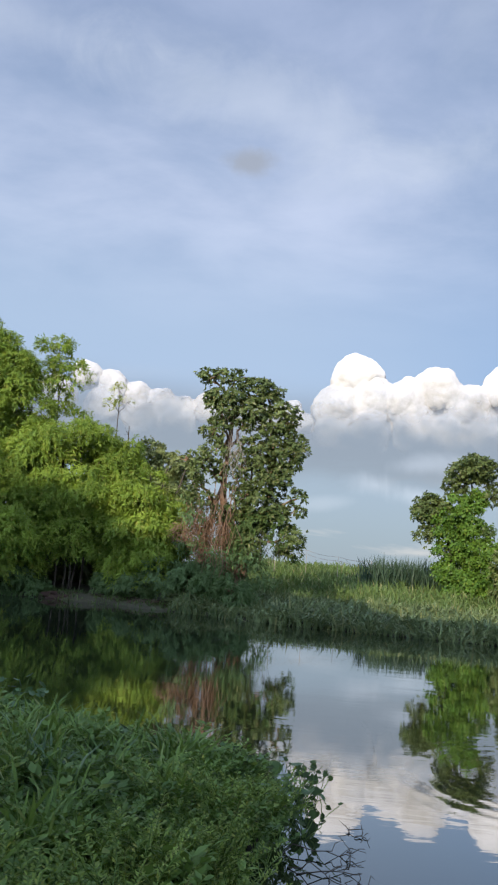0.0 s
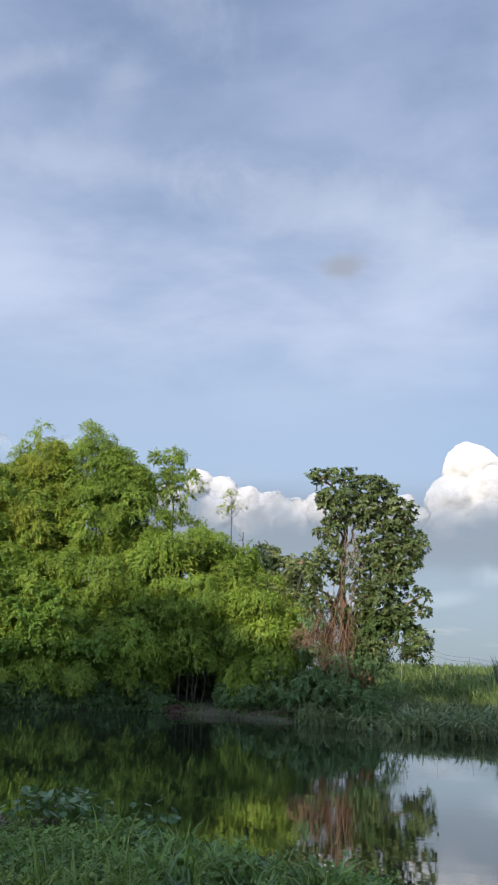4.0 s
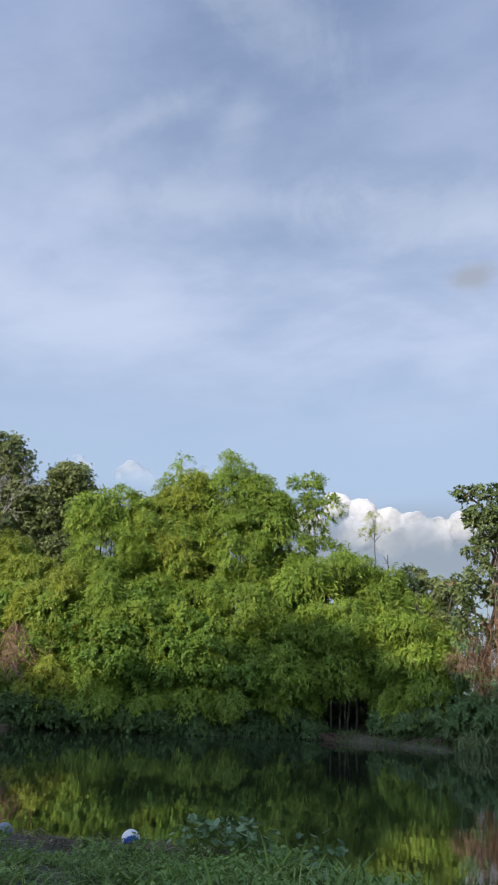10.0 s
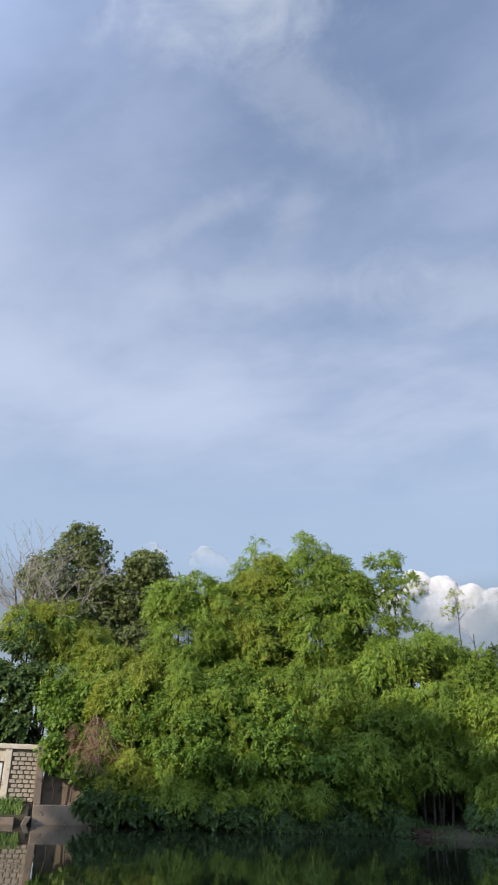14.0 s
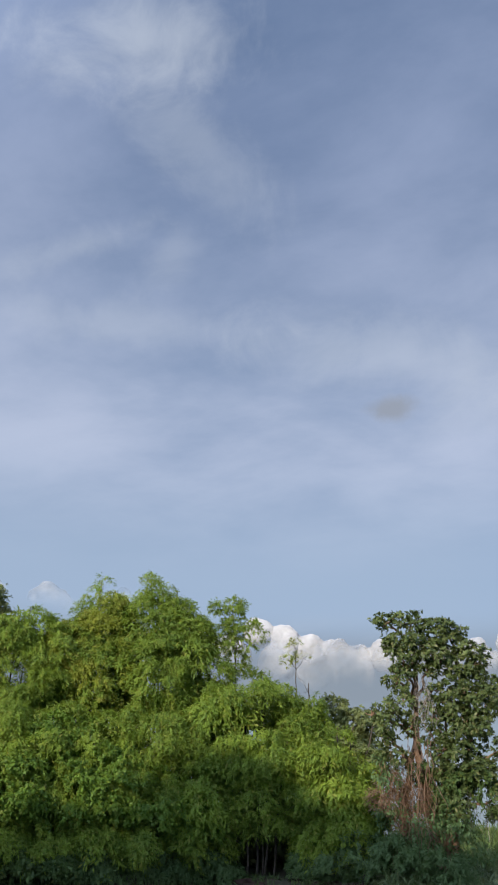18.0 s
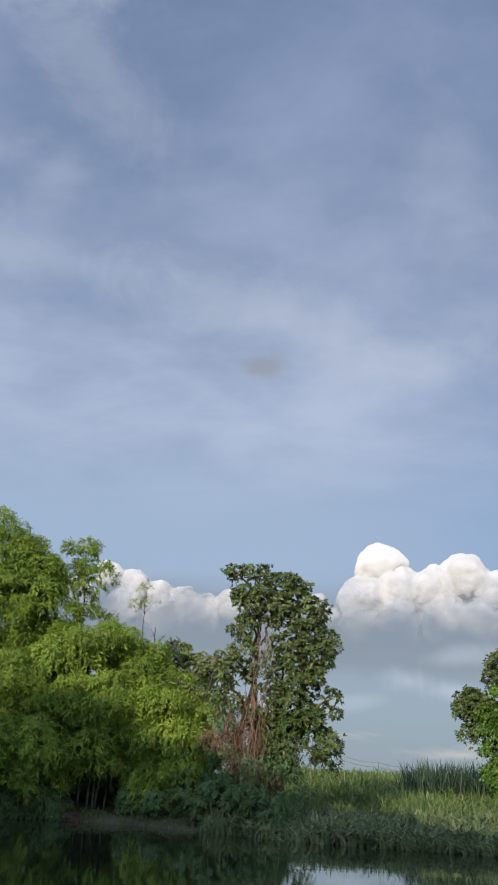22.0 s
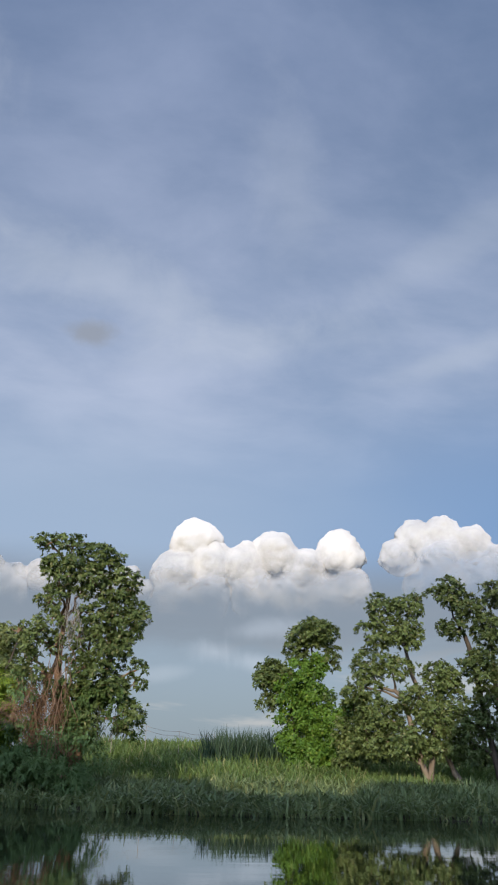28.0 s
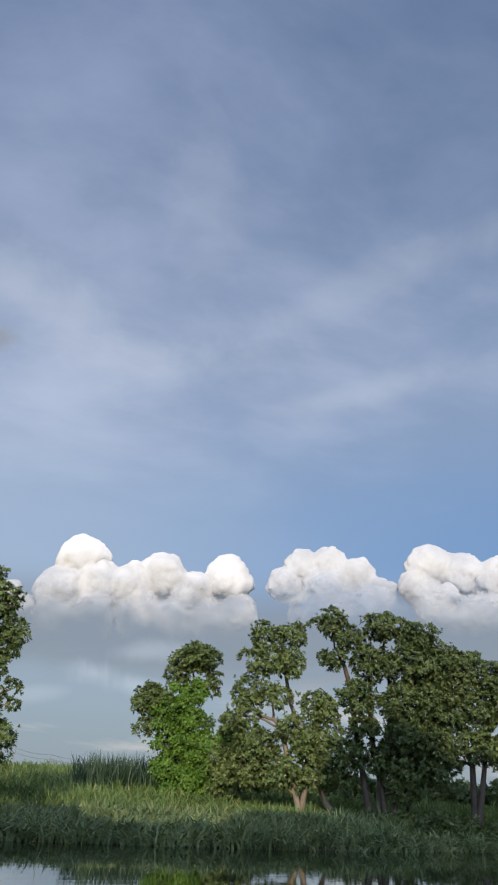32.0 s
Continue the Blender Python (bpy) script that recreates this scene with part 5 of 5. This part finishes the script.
def plant_more(kinds, pts, s0, s1):
    """More copies of plants that stand already."""
    for i, p in enumerate(pts):
        k = rng.uniform(s0, s1)
        m = Matrix.LocRotScale(Vector(p), Euler((rng.normal() * 0.12, rng.normal() * 0.12, rng.uniform(0, 6.28))), None)
        copy_thing(kinds[i % len(kinds)], m).matrix_basis = m @ Matrix.Diagonal((k, k, k, 1))


weeds = [plant_kind("weed", "leafy green weed with small paired leaves", w, M_BROADNEAR, "weed", "weeds on the near bank") for w in WEEDS]
pts = near_points(900, -3.2, 0.9, 2.6, 8.4, -0.05)
keep = lumps(pts[:, 0] * 1.1 + 2, pts[:, 1] * 1.1) > 0.3
plant_out(weeds, pts[keep][:220], 0.6, 1.5)
feather = [plant_kind("feathery_weed", "yellow-green feathery weed in front of the grass", w, M_YELNEAR, "weed", "feathery weeds on the near bank") for w in (weed_mesh(0.030, 15, 0.36, 0.34, 31, 16, 0.36), weed_mesh(0.034, 11, 0.42, 0.32, 32, 16, 0.36), weed_mesh(0.026, 18, 0.30, 0.36, 33, 16, 0.36))]
pts = near_points(700, -2.6, 0.5, 3.4, 6.4, -0.05)
pts = pts[lumps(pts[:, 0] * 1.4 + 5, pts[:, 1] * 1.4) > 0.5]
plant_out(feather, pts[:90], 0.7, 1.4)
bigs = [plant_kind("broadleaf_weed", "broad-leaved weed in the shaded grass", w, M_BROADNEAR, "weed", "broad-leaved weeds on the near bank") for w in BIGW]
pts = near_points(500, -5.5, 0.8, 3.0, 10.4, -0.05)
pts = pts[(pts[:, 0] > -3.0) | (near_shore(pts[:, 0], pts[:, 1]) > 4.5)]
plant_out(bigs, pts[:90])
pts = near_points(1200, -9.5, -2.4, 5.6, 10.3, 1.2)
pts = pts[lumps(pts[:, 0] * 1.3 + 1, pts[:, 1] * 1.3) > 0.42]
plant_more(bigs + weeds, pts[:190], 0.45, 1.05)


def round_leaf(mat, size):
    """One heart-shaped leaf, slightly cupped, stalk at the origin."""
    ang = np.linspace(0.25, 2 * math.pi - 0.25, 11)
    rad = size * (0.55 + 0.12 * np.cos(ang)) * (1 + 0.18 * (np.abs(ang - math.pi) < 0.4))
    ring = np.stack([-rad * np.cos(ang) + size * 0.3, rad * np.sin(ang) * 0.9, 0.12 * rad + 0 * ang], 1)
    v = np.concatenate([[(0, 0, 0)], ring])
    f = np.array([(0, q, q + 1) for q in range(1, 11)])
    me = bpy.data.meshes.new("leaf")
    me.from_pydata(v.tolist(), [], f.tolist())
    me.materials.append(mat)
    return me


L_PALE, L_DARK = round_leaf(M_PALE, 0.10), round_leaf(M_VINE_D, 0.058)


def stalk_plant(name, label, p, data, count, height, spread, group, tilt=0.5):
    t = thing(name, label, "plant", p, group)
    st = []
    for _ in range(count):
        a = rng.uniform(0, 6.28)
        q = np.array((math.cos(a) * spread * rng.uniform(0.1, 1), math.sin(a) * spread * rng.uniform(0.1, 1), height * rng.uniform(0.5, 1.1)))
        st.append(bent((0, 0, -0.03), q, 0.005, 0.003, 5, 0.15))
        ob = new("leaf", data)
        ob.parent = t
        ob.matrix_basis = Matrix.LocRotScale(Vector(q), Euler((rng.normal() * tilt, rng.normal() * tilt, rng.uniform(0, 6.28))), Vector((1, 1, 1)) * rng.uniform(0.6, 1.2))
    for path in st:
        quads("stem", *tubes([path], 3), M_NEAR, t)
    return t


for q in range(9):
    az, d = -19.5 + rng.normal() * 1.9, 10.2 + rng.normal() * 0.35
    x, y, _ = polar(az, d)
    stalk_plant("water_weed", "pale round-leaved plant at the water's edge", (x, y, max(0.0, ground_z(x, y))), L_PALE, 24, 0.40, 0.32, "round-leaved plants at the near shore")
for q in range(58):
    x, y = rng.uniform(-2.6, 0.75), 0
    y = np.interp(x, NEAR_X, NEAR_Y) - rng.uniform(-0.1, 1.2)
    stalk_plant("water_weed", "dark round-leaved plant at the water's edge", (x, y, max(0.0, ground_z(x, y))), L_DARK if q % 3 else L_PALE, 10, 0.24, 0.30, "round-leaved plants at the near shore")

# arching grass tufts
TUFTS = []
for q in range(4):
    n = 26
    p = rng.normal(size=(n, 3)) * (0.05, 0.05, 0)
    hh = rng.uniform(0.35, 0.7, n)
    t = thing("grass_tuft", "tuft of long arching blue-green grass blades", "grass", (0, 0, -5), "grass tufts on the near bank")
    tagged(quads("blade_spray", *blades(p, hh, 0.028, unit(rng.normal(size=(n, 2))) * (hh * rng.uniform(0.3, 0.9, n))[:, None]), M_PALE if q == 0 else M_NEAR, t), kind="stuff")
    TUFTS.append(t)
pts = near_points(420, -7.0, -0.2, 3.4, 9.8, 0.5)
pts = pts[(pts[:, 0] < -0.9) | (pts[:, 1] > 6.0)]
pts = pts[(pts[:, 0] > -2.2) | (near_shore(pts[:, 0], pts[:, 1]) > 4.6)]
plant_out(TUFTS, pts[:110], 0.7, 1.15)

# creepers that reach out over the open water
for q, (az, d, n) in enumerate(((4.6, 7.6, 12), (5.6, 7.4, 12), (6.2, 7.8, 8), (5.0, 6.7, 10), (6.9, 7.5, 5), (4.4, 6.0, 9), (3.6, 5.6, 8))):
    stalk_plant("creeper", "dark creeper with upright leaves over the water", tuple(polar(az, d, 0.0)), L_DARK, n, 0.2, 0.24, "creepers over the water", 0.9)

# floating twigs
for az, d, L, turn in ((8.0, 5.6, 0.5, 20), (9.4, 5.9, 0.35, 70), (7.2, 5.5, 0.45, -30), (10.4, 5.4, 0.25, 40), (7.6, 5.9, 0.6, 5), (10.0, 6.4, 0.12, 10), (9.2, 6.5, 0.1, 60), (2.5, 22.0, 0.2, 0)):
    t = tagged(new("twig"), "thin dark twig floating on the water", "twig", "floating twigs")
    t.location, t.rotation_euler = polar(az, d, 0.005), (0, 0, radians(turn))
    b = bent((-L / 2, 0, 0), (L / 2, 0.03, 0.02), 0.005, 0.002, 7, 0.4)
    quads("stick", *tubes([b, bent(b[3, :3], b[3, :3] + (L * 0.25, 0.1, 0.05), 0.004, 0.002, 4, 0.3), bent(b[4, :3], b[4, :3] + (L * 0.15, -0.12, 0.03), 0.004, 0.002, 4, 0.3)], 4), M_BARK, t)

# strip of drift at the near edge
M_DRIFT = rough_material("drift_wood", (0.12, 0.095, 0.060), (0.24, 0.20, 0.135), 3.0, 0.9, 0.3, 30.0)
out = []
for _ in range(900):
    x = rng.uniform(-8.5, -3.6)
    y = np.interp(x, NEAR_X, NEAR_Y) - rng.uniform(-0.15, 0.8)
    a = np.array((x, y, max(0.02, ground_z(x, y) + 0.03)))
    b = a + (rng.normal() * 0.22, rng.normal() * 0.12, rng.uniform(0, 0.08))
    out.append(bent(a, b, 0.008, 0.004, 4, 0.3))
tagged(quads("drift_twigs", *tubes(out, 3), M_DRIFT), "strip of brown drift twigs along the shore", "twigs", kind="stuff")

# balls left on the bank
M_WHITE = rough_material("white_plastic", (0.62, 0.62, 0.60), (0.78, 0.78, 0.76), 6.0, 0.4, 0.05, 40.0)
M_BLUE = rough_material("blue_plastic", (0.02, 0.09, 0.35), (0.03, 0.13, 0.45), 6.0, 0.4, 0.05, 40.0)
M_GREYB = rough_material("grey_plastic", (0.12, 0.15, 0.20), (0.22, 0.25, 0.30), 6.0, 0.5, 0.05, 40.0)


def ball(label, place, r, mat, panel):
    t = thing("ball", label, "ball", place)
    bm = bmesh.new()
    bmesh.ops.create_uvsphere(bm, u_segments=32, v_segments=20, radius=r)
    part("shell", bm, mat, t, "", True)
    for turn in (panel or ()):
        bm = bmesh.new()
        bmesh.ops.create_uvsphere(bm, u_segments=32, v_segments=20, radius=r * 1.012)
        bmesh.ops.delete(bm, geom=[v for v in bm.verts if abs(v.co.x) < r * 0.35 * (1 + v.co.z / r) or v.co.x < 0], context="VERTS")
        ob = part("panel", bm, M_BLUE, t, "blue panel", True)
        ob.rotation_euler = [radians(q) for q in turn]
    return t


bx = at(-26.6, -9.06, 11.3)
ball("white and blue plastic ball among drift twigs", (bx[0], bx[1], max(0.0, ground_z(bx[0], bx[1])) + 0.11), 0.12, M_WHITE, [(20, 15, -60)])
bx = at(-34.6, -8.9, 11.5)
ball("faded grey-blue ball at the water's edge", (bx[0], bx[1], max(0.0, ground_z(bx[0], bx[1])) + 0.095), 0.105, M_GREYB, None)


# ---- wall and landing on the far left ----
A0 = -38.7
U = np.array((math.cos(radians(A0)), -math.sin(radians(A0)), 0))
VV = np.array((math.sin(radians(A0)), math.cos(radians(A0)), 0))
P0 = polar(A0, 40.6)
FRAME = Matrix(((U[0], VV[0], 0, P0[0]), (U[1], VV[1], 0, P0[1]), (0, 0, 1, 0), (0, 0, 0, 1)))


def box(bm, u0, u1, v0, v1, z0, z1, top=0.0):
    """A box in the wall's own axes; top shifts its upper end along u."""
    r = bmesh.ops.create_cube(bm, size=1)["verts"]
    for v in r:
        up = v.co.z > 0
        v.co = ((u1 if v.co.x > 0 else u0) + (top if up else 0), v1 if v.co.y > 0 else v0, z1 if up else z0)
    return r


def walled(name, boxes, mat, parent=None, label="", bevel=0.02):
    bm = bmesh.new()
    for b in boxes:
        box(bm, *b)
    if bevel:
        bmesh.ops.bevel(bm, geom=bm.edges[:], offset=bevel, segments=1, affect="EDGES")
    return part(name, bm, mat, parent, label)


M_BLOCK = rough_material("old_block", (0.20, 0.165, 0.12), (0.42, 0.36, 0.27), 3.0, 0.9, 0.6, 18.0, (0.22, 0.17, 0.13))
M_JOINT = rough_material("block_joint", (0.10, 0.075, 0.055), (0.22, 0.17, 0.125), 3.0, 0.95, 0.5, 18.0)
M_PLASTER = rough_material("pale_plaster", (0.42, 0.35, 0.26), (0.60, 0.53, 0.41), 1.2, 0.85, 0.2, 16.0, (0.34, 0.27, 0.20))
M_DOOR = rough_material("white_door_paint", (0.50, 0.54, 0.56), (0.64, 0.67, 0.68), 1.5, 0.5, 0.05, 20.0)
M_DARKGLASS = rough_material("dark_pane", (0.03, 0.035, 0.04), (0.06, 0.07, 0.08), 2.0, 0.15, 0.0, 20.0)

wall = thing("wall_river", "weathered block and concrete river wall with a landing", "wall", kind="structure")
wall.matrix_basis = FRAME
walled("backing", [(-6.0, -1.45, 0.30, 0.6, 0.5, 3.3), (-1.45, -0.02, 0.12, 0.6, 0.5, 3.1)], M_JOINT, wall)
walled("coping", [(-6.05, 0.05, -0.05, 0.62, 3.1, 3.32)], M_PLASTER, wall, "pale cement coping")
walled("pilaster", [(-1.55, -1.25, 0.0, 0.3, 0.9, 3.1)], M_PLASTER, wall, "pale cement pilaster")
walled("lintel", [(-6.0, -1.55, 0.1, 0.3, 2.55, 3.1)], M_PLASTER, wall, "pale cement lintel")
walled("buttress", [(0.0, 0.32, -0.5, 0.6, 0.2, 3.25, -0.12)], M_CONCRETE, wall)
walled("stained_face", [(0.32, 3.4, 0.05, 0.5, 0.2, 2.6)], M_CONCRETE, wall)
walled("slab", [(0.0, 5.0, -1.1, 0.05, -0.6, 0.78)], M_CONCRETE, wall, "thick concrete landing slab")
walled("ledge", [(-6.0, -0.75, -1.5, -0.6, -0.6, 0.26)], M_CONCRETE, wall)
walled("ramp_edge", [(-0.75, -0.5, -1.5, -0.5, -0.6, 0.3, 0.45)], M_CONCRETE, wall, "slanting dark slab edge")
d = thing("door_1", "white painted door with a small dark pane", "door", kind="structure")
d.matrix_basis = FRAME
leaf = walled("leaf", [(-2.75, -1.62, 0.2, 0.26, 0.95, 2.5)], M_DOOR, d)
walled("pane", [(-2.55, -1.82, 0.19, 0.2, 1.95, 2.3)], M_DARKGLASS, leaf, "dark glass pane", 0.0)
walled("rail", [(-2.72, -1.65, 0.185, 0.2, 1.5, 1.55)], M_PLASTER, leaf, "", 0.0)
stone = None
for row in range(11):
    for col in range(4):
        u = -1.22 + col * 0.3 + (0.1 if row % 2 else 0)
        if stone is None:
            stone = walled("block", [(-0.132, 0.132, -0.07, 0.1, -0.08, 0.08)], M_BLOCK, wall)
            ob = stone
        else:
            ob = new("block", stone.data)
            ob.parent = wall
        ob.location = (u + 0.14, 0.09 + rng.uniform(-0.02, 0.02), 0.95 + row * 0.192)
        ob.rotation_euler = (0, rng.normal() * 0.03, rng.normal() * 0.02)
q = np.stack([rng.uniform(-6, -0.5, 2500), rng.uniform(-0.7, 0.1, 2500)], 1)
p = P0 + q[:, :1] * U + q[:, 1:] * VV
p[:, 2] = 0.3 + (q[:, 1] + 0.7) * 0.8
grass("ledge_grass", "short green grass below the block wall", p, 0.3, 0.03, M_NEAR, 0.4)
bm = bmesh.new()
box(bm, -6.0, -0.2, -0.75, 0.3, -0.4, 0.3)
bm.verts.ensure_lookup_table()
for v in bm.verts:
    if v.co.z > 0 and v.co.y > 0:
        v.co.z = 0.95
t = part("earth_slope", bm, M_SOIL)
t.matrix_basis = FRAME
tagged(t, "earth slope below the block wall", "slope", kind="structure")

# bare mud under the overhanging bamboo
for az, d, w in ((-11.6, 39.4, 1.5), (-9.6, 39.0, 1.6), (-7.6, 38.3, 1.6), (-6.0, 37.5, 1.3)):
    bm = bmesh.new()
    bmesh.ops.create_icosphere(bm, subdivisions=3, radius=1)
    for v in bm.verts:
        n = noise.noise(Vector(v.co) * 2.3 + Vector((az, 0, 0)))
        v.co = Vector((v.co.x * w, v.co.y * 0.55, v.co.z * 0.30)) * (1 + 0.5 * n)
    ob = part("mud_bank", bm, M_MUD, None, "", True)
    ob.location, ob.rotation_euler = polar(az, d, 0.08), (0, 0, radians(-az))
    tagged(ob, "bare reddish mud under the bamboo", "mud", "mud banks", "structure")

bm = bmesh.new()
bmesh.ops.create_icosphere(bm, subdivisions=4, radius=1)
for v in bm.verts:
    v.co = Vector((v.co.x * 5.5, v.co.y * 2.0, v.co.z * 1.5)) * (1 + 0.18 * noise.noise(Vector(v.co) * 2.5))
M_CLAY = rough_material("red_clay", (0.22, 0.10, 0.055), (0.36, 0.19, 0.11), 0.5, 0.95, 0.4, 5.0)
clay = part("earth_mound", bm, M_CLAY, None, "", True)
clay.location = polar(35.0, 78, 1.2)
tagged(clay, "low mound of bare red earth in the field", "mound", kind="structure")

# wire fence on the skyline
fence = thing("wire_fence", "slack wire fence along the top of the bank", "fence", polar(8, 57, 1.5))
posts = []
for az, el in ((2.6, 2.4), (4.9, 2.15), (7.2, 1.85), (9.6, 1.7), (12.0, 1.6), (14.4, 1.55)):
    top = at(az, el, 57) - polar(8, 57, 1.5)
    posts.append(top)
    quads("post", *tubes([[(top[0], top[1], -0.2, 0.02), (top[0], top[1], top[2] * 0.6, 0.018), (*top, 0.015)]], 6), M_TWIG, fence)
for a, b in zip(posts, posts[1:]):
    for drop in (0.02, 0.3):
        path = [(*(a + (b - a) * s - np.array((0, 0, drop + 0.12 * math.sin(s * math.pi)))), 0.010) for s in np.linspace(0, 1, 6)]
        quads("wire", *tubes([path], 4), M_TWIG, fence)

# leaf tips of the tree overhead
TIPS = [(0.772, 2.667, 6.16), (0.544, 2.697, 6.184), (0.833, 2.598, 6.192), (1.11, 2.498, 6.182)]
q0 = np.array((TIPS[0][0] + 0.3, TIPS[0][1] - 0.5, TIPS[0][2] + 0.9))
twig = thing("overhanging_branch", "leafy branch tips hanging from the tree overhead", "branch", q0)
quads("branch", *tubes([bent(np.array((3.0, -9.0, 9.5)) - q0, (0, 0, 0), 0.05, 0.015, 8, 0.1)], 6), M_BARK, twig)
for q in TIPS:
    top = np.array(q) - q0 + (0.02, -0.05, 0.2)
    quads("twig", *tubes([bent((0, 0, 0), top, 0.012, 0.004, 6, 0.1)], 5), M_BARK, twig)
    stem = np.array((top, top + (0.05, -0.10, 0.06), top + (-0.06, -0.12, 0.09), top + (0.03, -0.16, 0.12)))
    way = np.array([np.array(q) - q0 - top, (0.05, 0, -0.2), (-0.05, -0.02, -0.2), (0.08, -0.03, -0.2)])
    quads("leaf_tuft", *leaves(np.repeat(stem, 2, 0), np.repeat(way, 2, 0), np.repeat((np.linalg.norm(way[0]), 0.17, 0.16, 0.17), 2), 0.048), M_BROAD, twig)
